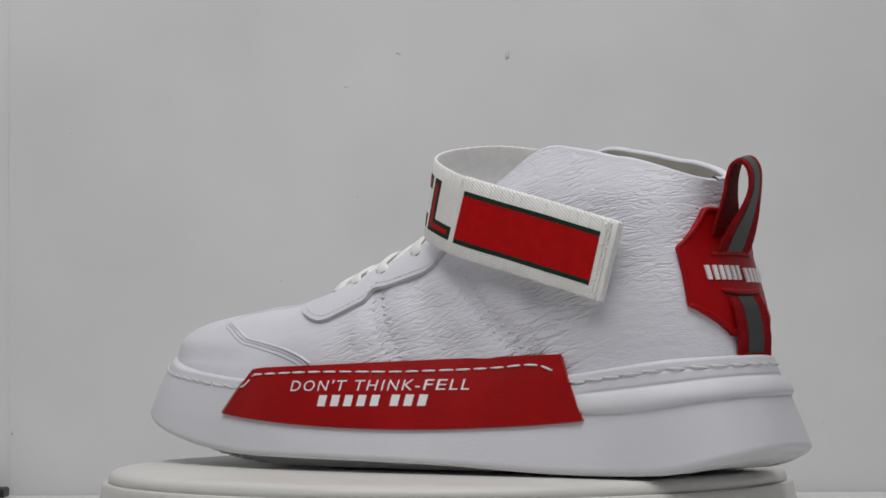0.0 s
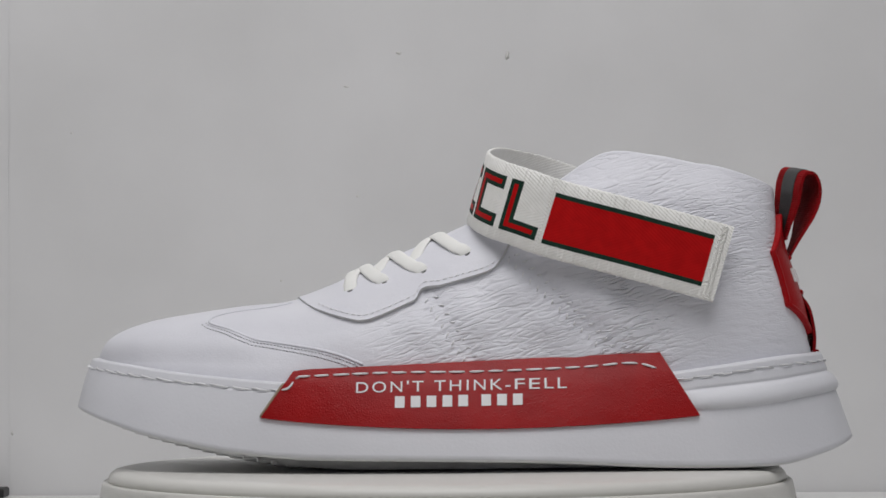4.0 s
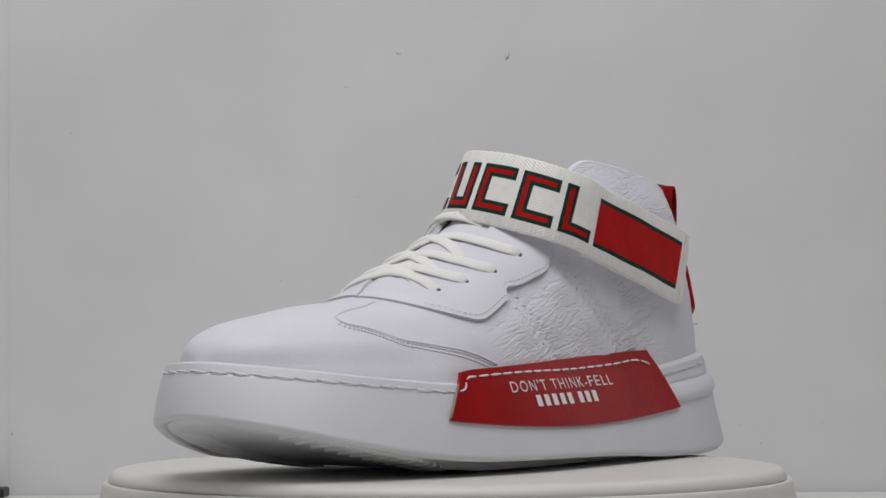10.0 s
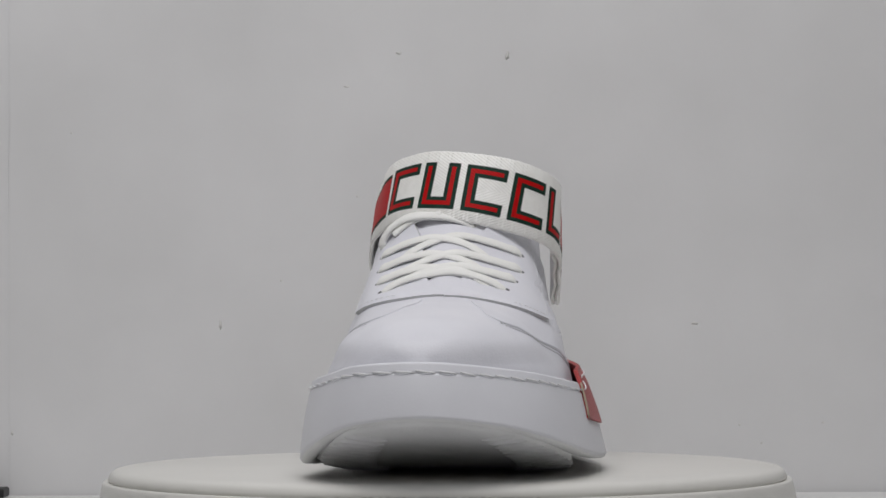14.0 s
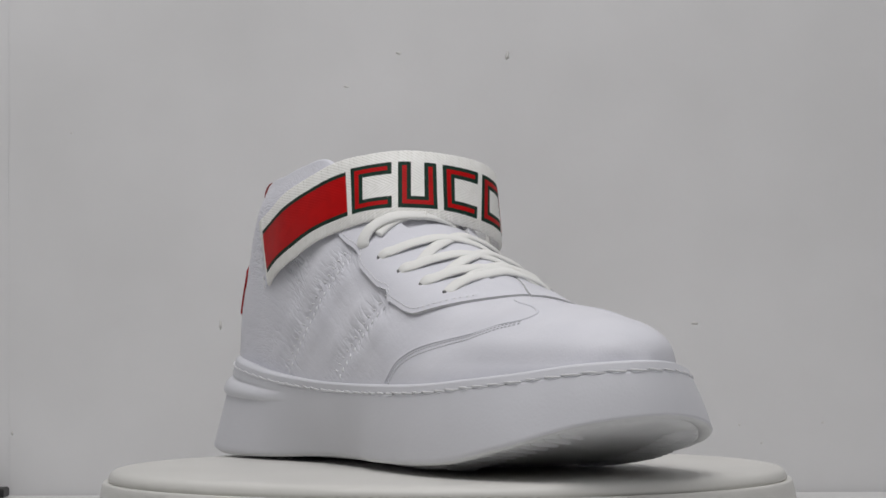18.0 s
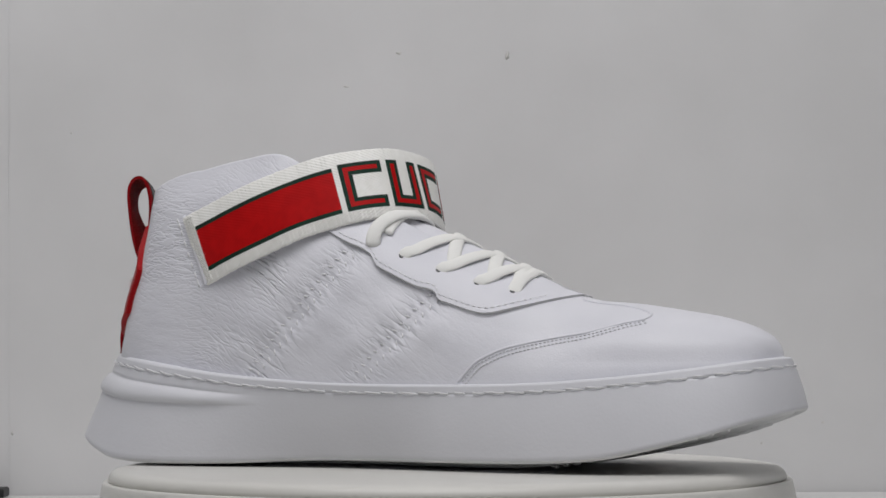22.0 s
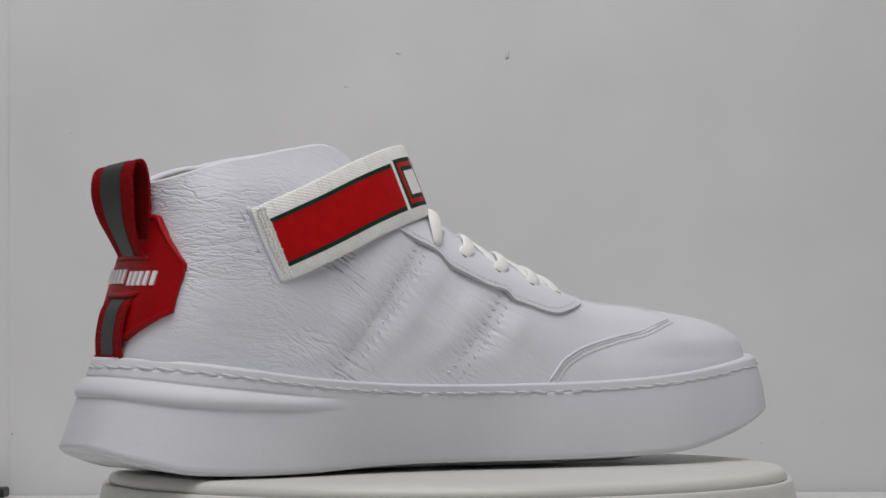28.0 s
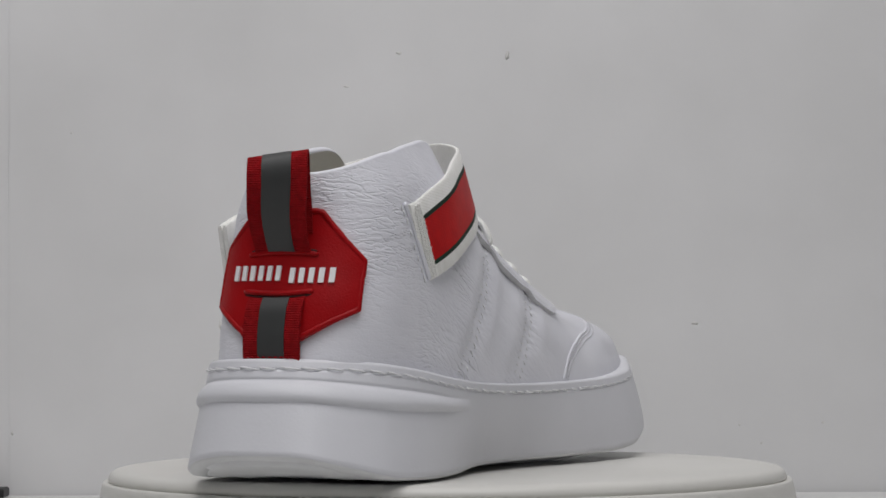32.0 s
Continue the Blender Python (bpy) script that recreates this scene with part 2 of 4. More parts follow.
LEFT_SEAM = -0.2121
structure(box("wall_north", (LEFT_SEAM, WALL_Y, -0.75), (1.6, WALL_Y + 0.05, 1.9), PAINT), "scuffed white painted wall behind the turntable")
structure(box("wall_seam", (LEFT_SEAM - 0.0008, WALL_Y + 0.0006, -0.75), (LEFT_SEAM, WALL_Y + 0.05, 1.9), PAINT), "narrow filled seam in the white painted wall")
structure(box("wall_north_side", (-1.6, WALL_Y + 0.0004, -0.75), (LEFT_SEAM - 0.0008, WALL_Y + 0.05, 1.9), PAINT), "white painted wall panel beside a narrow seam")
# unseen room shell, added to close the place; its greys set the bounced fill
structure(box("wall_south", (-1.6, -2.65, -0.75), (1.6, -2.6, 1.9), ROOM), "plain pale painted wall")
structure(box("wall_west", (-1.65, -2.6, -0.75), (-1.6, WALL_Y + 0.05, 1.9), ROOM), "plain pale painted wall")
structure(box("wall_east", (1.6, -2.6, -0.75), (1.65, WALL_Y + 0.05, 1.9), ROOM), "plain pale painted wall")
structure(box("ceiling", (-1.6, -2.6, 1.9), (1.6, WALL_Y, 1.95), ROOM), "plain pale ceiling")
structure(box("floor", (-1.6, -2.6, -0.78), (1.6, WALL_Y, -0.75), CARPET), "grey floor of the small studio")
table = new("table")
tagged(table, "white table board on plain legs against the painted wall", "table")
table.location = (0, 0, -0.75)
box("tabletop", (-0.9, -0.45, 0.72), (0.9, WALL_Y - 0.002, 0.75), TABLE, table, bevel=0.003)
for _x in (-0.84, 0.79):
    for _y in (-0.42, WALL_Y - 0.07):
        box("leg", (_x, _y, 0.0), (_x + 0.05, _y + 0.05, 0.7195), TABLE, table, bevel=0.004)


def marks_on_wall():
    """Small scuffs and knocks in the paint."""
    spots = [(-0.0225, 0.1855, 1.5, 0.9), (0.0301, 0.1840, 1.0, 2.2), (-0.1098, 0.0537, 0.8, 2.2), (0.1203, 0.0533, 2.0, 0.8),
             (-0.1821, 0.1472, 0.5, 0.7), (0.1822, 0.0049, 0.7, 0.6), (0.1524, -0.0050, 0.6, 0.8), (-0.0805, 0.0749, 0.8, 0.5),
             (-0.0481, 0.1692, 1.6, 0.5), (0.1418, 0.0040, 0.6, 0.6), (-0.2112, 0.0018, 0.5, 1.2), (-0.0431, 0.1157, 0.5, 0.5)]
    spots = [(x, z + DISC_TOP, a, b) for x, z, a, b in spots]
    rng = random.Random(4)
    for x, z, rx, rz in spots:
        n = 14
        ring = []
        for k in range(n):
            a = 2 * math.pi * k / n
            r = 0.7 + 0.5 * rng.random()
            ring.append((x * 1000 + rx * r * math.cos(a), WALL_Y * 1000 - 0.06, z * 1000 + rz * r * math.sin(a)))
        back = [(c[0] * 1.0, WALL_Y * 1000 + 0.3, c[2]) for c in ring]
        faces = [tuple(range(n)), tuple(range(2 * n - 1, n - 1, -1))] + [(k, (k + 1) % n, n + (k + 1) % n, n + k) for k in range(n)]
        ob = mesh_object("wall_scuff", ring + back, faces, SMUDGE)
        tagged(ob, "small grey scuff on the white wall", "scuff mark", "scuffs on the wall", "structure")


marks_on_wall()
# dark foot of something standing at the seam
tagged(box("black_block", (-0.230, WALL_Y - 0.022, 0.0), (-0.2118, WALL_Y - 0.004, 0.0045), BLACK, bevel=0.001),
       "small black plastic block on the table by the wall", "block")


# ---------------------------------------------------------------- the turntable
def lathe(profile, n=160):
    verts = []
    for k in range(n):
        a = 2 * math.pi * k / n
        for r, z in profile:
            verts.append((r * math.cos(a), r * math.sin(a), z))
    m = len(profile)
    faces = grid_faces(n, m, True, False)
    return verts, faces


turntable = new("turntable")
tagged(turntable, "round cream-white plastic turntable on the table", "turntable")
TOP = DISC_TOP * 1000
platter_profile = [(0.01, TOP), (60, TOP), (118, TOP), (124.5, TOP - 0.15), (126.8, TOP - 0.7), (128.2, TOP - 1.8), (128.8, TOP - 3.2), (128.8, TOP - 4.6), (127.5, TOP - 5.0)]
platter = mesh_object("platter", *lathe(platter_profile), PLASTIC, turntable, "smooth round platter with a rounded edge")
base_profile = [(120, TOP - 4.5), (128.9, TOP - 4.9), (129.8, TOP - 4.6), (130.6, TOP - 4.7), (131.2, TOP - 5.5), (131.5, TOP - 7.0), (132.6, TOP - 12), (135.5, 8), (136, 0.6), (135, 0.0), (0.01, 0.0)]
mesh_object("base", *lathe(base_profile), PLASTIC, turntable, "flared base with a raised rim")


# ---------------------------------------------------------------- the sneaker
shoe = new("sneaker")
tagged(shoe, "white leather high-top sneaker with red patches and a striped ankle strap", "shoe")
shoe.matrix_world = pose(0, 0, SHOE_Z, 0, 0, TURN[0])

# plan outlines of the midsole, toe towards +x, outer side towards +y
RIM = [(-142, 6.5), (-139.1, 18.3), (-131.9, 29.2), (-116.1, 38.5), (-79.2, 40.3), (-44.1, 44), (0, 50.2), (33, 52.8), (60.5, 50), (85.8, 43.8), (106.2, 35.8), (121.5, 22.5), (132.5, 9.2),
       (136.7, -3), (134.5, -14.1), (126.7, -26.2), (109.8, -34), (85.3, -42.7), (60, -44.6), (18, -41.8), (-8, -39.6), (-45, -37.4), (-78, -37.0), (-101.5, -35.4), (-115.0, -31.6), (-125.6, -25.0), (-137.7, -10.8)]
FLARE = [(-153.0, 6), (-151.3, 19.6), (-142.4, 33.2), (-121.3, 43.5), (-80.2, 48.8), (-40, 54.8), (0, 59.7), (33, 60.6), (60.6, 57.6), (86.5, 51.9), (110.8, 43.0), (128.6, 28.2), (139.2, 11.0),
         (141.7, -3), (138.8, -15.2), (130.2, -29.2), (112.3, -40), (85.3, -47.7), (60, -48.4), (16, -42.6), (-8, -36.2), (-45, -33.0), (-78, -38.0), (-101.2, -40.0), (-118.5, -37.8), (-133.0, -32.6), (-150.6, -15.2)]
NS = 300
rim_xy = spline(RIM, NS, True)
flare_xy = spline(FLARE, NS, True)


def curve_through(xs, ys):
    """A smooth height line through points."""
    p = spline(list(zip(xs, ys)), 240)
    return lambda x: np.interp(x, p[:, 0], p[:, 1])


rim_z = curve_through([-141, -125, -100, -75, -40, 0, 50, 90, 115, 137], [41.4, 40.1, 36.8, 33.6, 31.0, 30.3, 31.1, 34.2, 37.2, 40.2])
FLARE_X = [-153, -140, -122, -84, -40, 0, 50, 75, 88, 110, 130, 142]
flare_inner = curve_through(FLARE_X, [9.6, 5.2, 1.4, 0.8, 2.4, 2.7, 3.2, 4.6, 6.7, 11.9, 18.1, 21.9])
flare_outer = curve_through(FLARE_X, [9.6, 5.2, 1.4, 0.9, 3.0, 4.0, 4.8, 6.8, 8.7, 13.0, 18.4, 21.9])
roll_low = curve_through([-150, -110, -75, -40], [0.445, 0.395, 0.345, 0.30])


def flare_z(x, lateral):
    a, b = flare_inner(x), flare_outer(x)
    return a + (b - a) * lateral


def sidewall(i, w):
    """A point of the midsole's wall: i round the outline, w from the rim (0) to the bottom edge (1)."""
    r, f = rim_xy[i], flare_xy[i]
    lat = float(smoothstep(-20, 20, r[1] - 4))
    zr, zf = rim_z(r[0]), flare_z(f[0], lat)
    x, y = r + (f - r) * w
    z = zr + (zf - zr) * w
    d = -inward(i)
    heel = float(1 - smoothstep(-96, -60, r[0])) * (1 - lat * float(smoothstep(-94, -86, r[0])))
    top = 0.215
    low = float(roll_low(r[0])) + 0.045 * lat * float(smoothstep(-130, -100, r[0]))
    q = float(np.clip((w - top) / (low - top), 0, 1))
    bulge = -0.4 * math.exp(-(((zr - zf) * w - 3.35) / 0.38) ** 2) + heel * (1.9 * math.sin(math.pi * q ** 1.25) ** 0.55 - 0.45 * math.exp(-((w - top) / 0.02) ** 2) + 0.35 * float(smoothstep(top, low, w)))
    belly = 1.1 * math.sin(math.pi * w) * (1 - 0.8 * heel)
    return np.array([x + d[0] * (bulge + belly * 0.6), y + d[1] * (bulge + belly * 0.6), z])


def inward(i):
    return unit(np.array([np.clip(rim_xy[i][0], -95, 90), 4 - 0.03 * max(rim_xy[i][0], 0)]) - rim_xy[i])


def build_midsole():
    ws = np.concatenate([np.linspace(0.02, 0.19, 22), np.linspace(0.20, 0.56, 40), np.linspace(0.6, 0.985, 10)])
    verts = []
    for i in range(NS):
        n = inward(i)
        r, f = sidewall(i, 0.0), sidewall(i, 1.0)
        deep = 0.6 * float(smoothstep(50, 72, f[0]))
        col = [r + np.array([n[0] * 7, n[1] * 7, -3.5]), r + np.array([n[0] * 5, n[1] * 5, 0.0]), r + np.array([n[0] * 2.4, n[1] * 2.4, 0.25]),
               r + np.array([n[0] * 0.7, n[1] * 0.7, 0.1])]
        col += [sidewall(i, w) for w in ws]
        col += [f + np.array([n[0] * 0.5, n[1] * 0.5, -0.15]), f + np.array([n[0] * 2.2, n[1] * 2.2, -0.35]), f + np.array([n[0] * 5.0, n[1] * 5.0, 0.3]),
                f + np.array([n[0] * 5.6, n[1] * 5.6, 2.2 + deep]), f + np.array([n[0] * 13, n[1] * 13, 2.4 + deep])]
        verts.extend(col)
    m = len(verts) // NS
    faces = grid_faces(NS, m, True, False)
    # close the underside towards the middle line
    base = len(verts)
    for i in range(NS):
        v = verts[i * m + m - 1]
        verts.append(np.array([np.clip(v[0], -100, 95), 3.0, v[2] * 0.4 + 0.6 * max(2.2, flare_z(np.clip(v[0], -100, 95), 0) + 2.4 + 0.6 * float(smoothstep(50, 72, v[0])))]))
    for i in range(NS):
        j = (i + 1) % NS
        faces.append((i * m + m - 1, j * m + m - 1, base + j, base + i))
    return verts, faces


midsole_v, midsole_f = build_midsole()
midsole = mesh_object("midsole", midsole_v, midsole_f, RUBBER, shoe, "thick white rubber cupsole with a stitched rim")


def under_z(x):
    """The tread's lowest line: flat under the foot, rising to the toe and the heel."""
    return np.interp(x, [-146, -136, -122, -100, 38, 50, 60, 75, 88, 110, 128, 138], [4.9, 2.2, -0.8, -1.3, -1.3, -0.4, 1.1, 3.8, 6.3, 11.4, 16.8, 19.7])


def build_outsole():
    loops = []
    for i in range(NS):
        n = inward(i)
        deep = float(smoothstep(-115, -80, flare_xy[i][0]) * (1 - smoothstep(55, 85, flare_xy[i][0])))
        f = flare_xy[i] + n * (5.2 + 8.0 * deep)
        g = flare_xy[i] + n * (9.5 + 7.0 * deep)
        zt = flare_z(f[0], 0) + 2.0
        c = np.array([np.clip(g[0], -100, 95), 3.0])
        loops.append([(f[0], f[1], zt), (f[0], f[1], under_z(f[0]) + 1.2), (g[0], g[1], under_z(g[0]) + 0.9)]
                     + [(*(g + (c - g) * k), under_z((g + (c - g) * k)[0]) + 0.9) for k in (0.3, 0.65, 1.0)])
    m = len(loops[0])
    lifted = [(x, y, z - (0.45 * float(smoothstep(46, 62, x)) if k % m else 0)) for k, (x, y, z) in enumerate(p for l in loops for p in l)]
    return lifted, grid_faces(NS, m, True, False)


outsole = mesh_object("outsole", *build_outsole(), SOLE, shoe, "pale rubber outsole with chevron tread")


def build_outsole_border():
    """The smooth lip of the outsole under the midsole's edge, deeper at the heel."""
    verts = []
    for i in range(NS):
        n, f = inward(i), flare_xy[i]
        lat = float(smoothstep(-20, 20, rim_xy[i][1] - 4))
        z = flare_z(f[0], lat)
        h = float(1 - smoothstep(-146, -104, f[0]))
        for (a, b), (c, d) in zip([(0.35, 0.8), (0.55, -0.45), (1.2, -0.95), (3.6, -1.05), (5.6, -0.7), (6.2, 1.6)], [(0.3, 0.8), (0.3, -0.35), (0.9, -0.8), (3.4, -1.6), (7.0, -2.5), (7.4, -0.5)]):
            o, dz = a + (c - a) * h, b + (d - b) * h
            p = f + n * o
            verts.append((p[0], p[1], max(z + dz, -1.25)))
    return verts, grid_faces(NS, 6, True, False)


mesh_object("outsole_border", *build_outsole_border(), SOLE, outsole, "smooth pale lip round the outsole")


def build_tread():
    """Slanted ribs along both edges of the ball and the heel."""
    pieces = []
    order = np.argsort(flare_xy[:, 0])
    lat = np.array([flare_xy[i] for i in order if flare_xy[i][1] > 3])
    med = np.array([flare_xy[i] for i in order if flare_xy[i][1] <= 3])
    for x0 in list(np.arange(-134, -108, 6.2)) + list(np.arange(58, 124, 5.2)):
        deep = 7.4 + 8.0 * float(smoothstep(-115, -80, x0) * (1 - smoothstep(50, 72, x0)))
        for edge in (np.interp(x0, lat[:, 0], lat[:, 1]) - deep, np.interp(x0, med[:, 0], med[:, 1]) + deep):
            if abs(edge - 3) < 5:
                continue
            verts = []
            for q in np.linspace(0, 1, 7):
                y = edge + (3 - edge) * 0.44 * q
                x = x0 - 0.42 * abs(y - edge)
                k = math.sqrt(max(0.04, 1 - (2 * q - 1) ** 4))
                for dx, dz in ((-1.9, 1.2), (-1.5, -0.2), (-0.6, -0.45), (0.6, -0.45), (1.5, -0.2), (1.9, 1.2)):
                    verts.append((x + dx * k, y, max(under_z(x) + dz + 0.5 - 0.5 * k + (1.5 if x0 < 0 else 0.0), -1.29)))
            pieces.append((verts, grid_faces(7, 6) + [tuple(range(6)), tuple(range(36, 42))]))
    return merge(pieces)


sharp(mesh_object("tread", *build_tread(), SOLE, outsole, "rounded slanted tread lugs"), 35)["kind"] = "stuff"

# side sections of the upper, from the rim to the throat: station x, then (y, z)
OUTER = {}
OUTER[-95] = [(36, 34.5), (36, 55), (34.7, 78), (32, 97), (25.5, 111.5)]
OUTER[-78] = [(37.5, 33), (37, 54), (35.3, 77), (32, 98.5), (24.5, 115)]
OUTER[-60] = [(39, 31.5), (38.2, 52), (35.8, 76), (31.5, 99.5), (21.5, 116)]
OUTER[-40] = [(41.5, 30), (40, 48), (36.8, 68), (31.8, 88.5), (22.5, 104)]
OUTER[-20] = [(44, 29.5), (42, 45), (37.5, 62), (30, 80), (18, 94.5)]
OUTER[0] = [(46.5, 29), (44.5, 42), (39.5, 57), (29.5, 73), (11, 84)]
OUTER[20] = [(48.5, 29), (46, 40), (40.5, 53), (29, 66.5), (9, 76)]
OUTER[40] = [(48.5, 29), (45.5, 38.5), (40, 49.5), (28, 60.5), (7, 68)]
OUTER[57] = [(46.8, 29.3), (44, 37.5), (37.5, 47.5), (25, 57.5), (2, 62.5)]
OUTER[75] = [(43.2, 30), (40.5, 37.5), (34, 47.5), (21.5, 56), (0.5, 59.5)]
OUTER[95] = [(37, 31), (34.8, 38), (29, 46.5), (17.5, 53.7), (-0.5, 56.5)]
OUTER[112] = [(28, 32.5), (26.7, 38.5), (22, 46), (13, 51.6), (-2, 53.6)]
OUTER[124] = [(17.5, 34), (17, 39), (14, 44.5), (8, 48.3), (-2.5, 49.7)]
OUTER[131] = [(8.5, 35), (8.2, 39), (6.5, 42), (3, 44.3), (-3, 45)]
OUTER[135] = [(-3, 35.5), (-3, 36.5), (-3, 37.5), (-3, 38.5), (-3, 39)]
INNER = {}
INNER[-95] = [(-31, 34.5), (-31, 55), (-29.7, 78), (-26.8, 98), (-21, 112.3)]
INNER[-78] = [(-33, 33), (-32.7, 54), (-31.2, 77), (-27.8, 99), (-20.5, 116)]
INNER[-60] = [(-34.5, 31.5), (-33.7, 52), (-31.7, 76), (-27.8, 100), (-19.5, 117.3)]
INNER[-40] = [(-36, 30), (-35, 48), (-32.2, 68), (-26.5, 88.5), (-17.5, 104)]
INNER[-20] = [(-37, 29.5), (-35.7, 45), (-32.5, 62), (-26, 80), (-14, 94.5)]
INNER[0] = [(-38.5, 29), (-37.3, 42), (-33.5, 57), (-26, 73), (-9, 84)]
INNER[20] = [(-40, 29), (-38.3, 40), (-34, 53), (-25.5, 66.5), (-7, 76)]
INNER[40] = [(-41.3, 29), (-39.2, 38.5), (-34, 49.5), (-25, 60.5), (-4.5, 68)]
INNER[57] = [(-41.6, 29.3), (-39.2, 37.5), (-33, 47.5), (-22, 57.5), (2, 62.5)]
INNER[75] = [(-40, 30), (-38, 37.5), (-32, 47.5), (-20, 56), (0.5, 59.5)]
INNER[95] = [(-36, 31), (-34.3, 38), (-29, 46.5), (-17.5, 53.7), (-0.5, 56.5)]
INNER[112] = [(-30.5, 32.5), (-29.5, 38.5), (-24.7, 46), (-16, 51.6), (-2, 53.6)]
INNER[124] = [(-23.5, 34), (-22.7, 39), (-18.7, 44.5), (-12.8, 48.3), (-2.5, 49.7)]
INNER[131] = [(-14.5, 35), (-14, 39), (-12, 42), (-9, 44.3), (-3, 45)]
INNER[135] = [(-3, 35.5), (-3, 36.5), (-3, 37.5), (-3, 38.5), (-3, 39)]
XS = sorted(OUTER)
NV = 92
HEEL_N = 70
HEEL_Y = 4.5


def heel_x(z):
    return np.interp(z, [34, 42, 60, 80, 95, 106], [-138.5, -138, -134, -127.5, -125, -124.5])


def column(table, x):
    """Section points of one side at x, from the rim up."""
    i = int(np.clip(np.searchsorted(XS, x) - 1, 0, len(XS) - 2))
    f = (x - XS[i]) / (XS[i + 1] - XS[i])
    rows = [np.array(table[XS[int(np.clip(k, 0, len(XS) - 1))]], float) for k in (i - 1, i, i + 1, i + 2)]
    xs = [XS[int(np.clip(k, 0, len(XS) - 1))] for k in (i - 1, i, i + 1, i + 2)]
    h = xs[2] - xs[1]
    m1 = (rows[2] - rows[0]) / max(xs[2] - xs[0], 1e-6)
    m2 = (rows[3] - rows[1]) / max(xs[3] - xs[1], 1e-6)
    a = (2 * f ** 3 - 3 * f ** 2 + 1) * rows[1] + (f ** 3 - 2 * f ** 2 + f) * h * m1 + (-2 * f ** 3 + 3 * f ** 2) * rows[2] + (f ** 3 - f ** 2) * h * m2
    # where the two sides meet on top they run level into each other
    level = float(smoothstep(46, 57, x))
    m = np.array([2 * a[4, 0] - a[3, 0], a[3, 1]])
    c = spline(a, NV)
    c = c + (spline(np.vstack([a, m]), int(round(NV * 1.25)))[:NV] - c) * level if level > 0 else c
    if level > 0:
        c[-1] = a[4]
    return np.concatenate([np.full((NV, 1), float(x)), c], 1)


def side_columns(table):
    """Columns from the back of the heel to the toe."""
    cols = []
    c0 = column(table, -95.0)
    for k in range(HEEL_N):
        a = math.pi / 2 * (1 - k / HEEL_N)
        power = 2 / (2.9 if table is OUTER else 2.6)
        sx, sy = math.sin(a) ** power, math.cos(a) ** power
        drop = 8.3 * sx ** 1.5
        col = []
        for j, (x, y, z) in enumerate(c0):
            v = j / (NV - 1)
            zz = z - drop * v + 2.0 * (1 - v) * sx
            col.append((-95 + (heel_x(zz) + 95) * sx, HEEL_Y + (y - HEEL_Y) * sy, zz))
        cols.append(np.array(col))
    for x in np.concatenate([np.arange(-95, 100, 0.8), np.linspace(100, 135, 44)]):
        cols.append(column(table, x))
    return cols


def seam_gap(x, z, a, b):
    d = np.array([b[0] - a[0], b[1] - a[1]])
    t = np.clip(((x - a[0]) * d[0] + (z - a[1]) * d[1]) / (d @ d), 0, 1)
    return math.hypot(x - a[0] - t * d[0], z - a[1] - t * d[1])


def pillows(x, z, a, b):
    """Padding that swells on both sides of a seam, in lobes along it."""
    d = np.array([b[0] - a[0], b[1] - a[1]])
    far = math.hypot(*d)
    t = np.clip(((x - a[0]) * d[0] + (z - a[1]) * d[1]) / (far * far), -0.2, 1.1)
    gx, gz = x - a[0] - t * d[0], z - a[1] - t * d[1]
    g = math.hypot(gx, gz)
    phase = 1.2 if gx * d[1] - gz * d[0] > 0 else 3.6
    lobe = 0.5 + 0.5 * math.cos(2 * math.pi * t * far / 21 + phase)
    swell = -0.55 * math.exp(-(g / 3.6) ** 2) + (0.50 + 0.70 * lobe) * math.exp(-((g - 9.5) / 5.0) ** 2)
    if g < 6 and 0 < t < 1:
        # puckers drawn in by each stitch
        beat = math.cos(2 * math.pi * t * far / 3.5 + (0 if phase < 2 else math.pi))
        swell += -0.48 * math.exp(-((g - 2.0) / 0.9) ** 2) * (0.55 + 0.45 * beat) - 0.32 * beat * math.exp(-((g - 3.6) / 1.3) ** 2)
    return swell


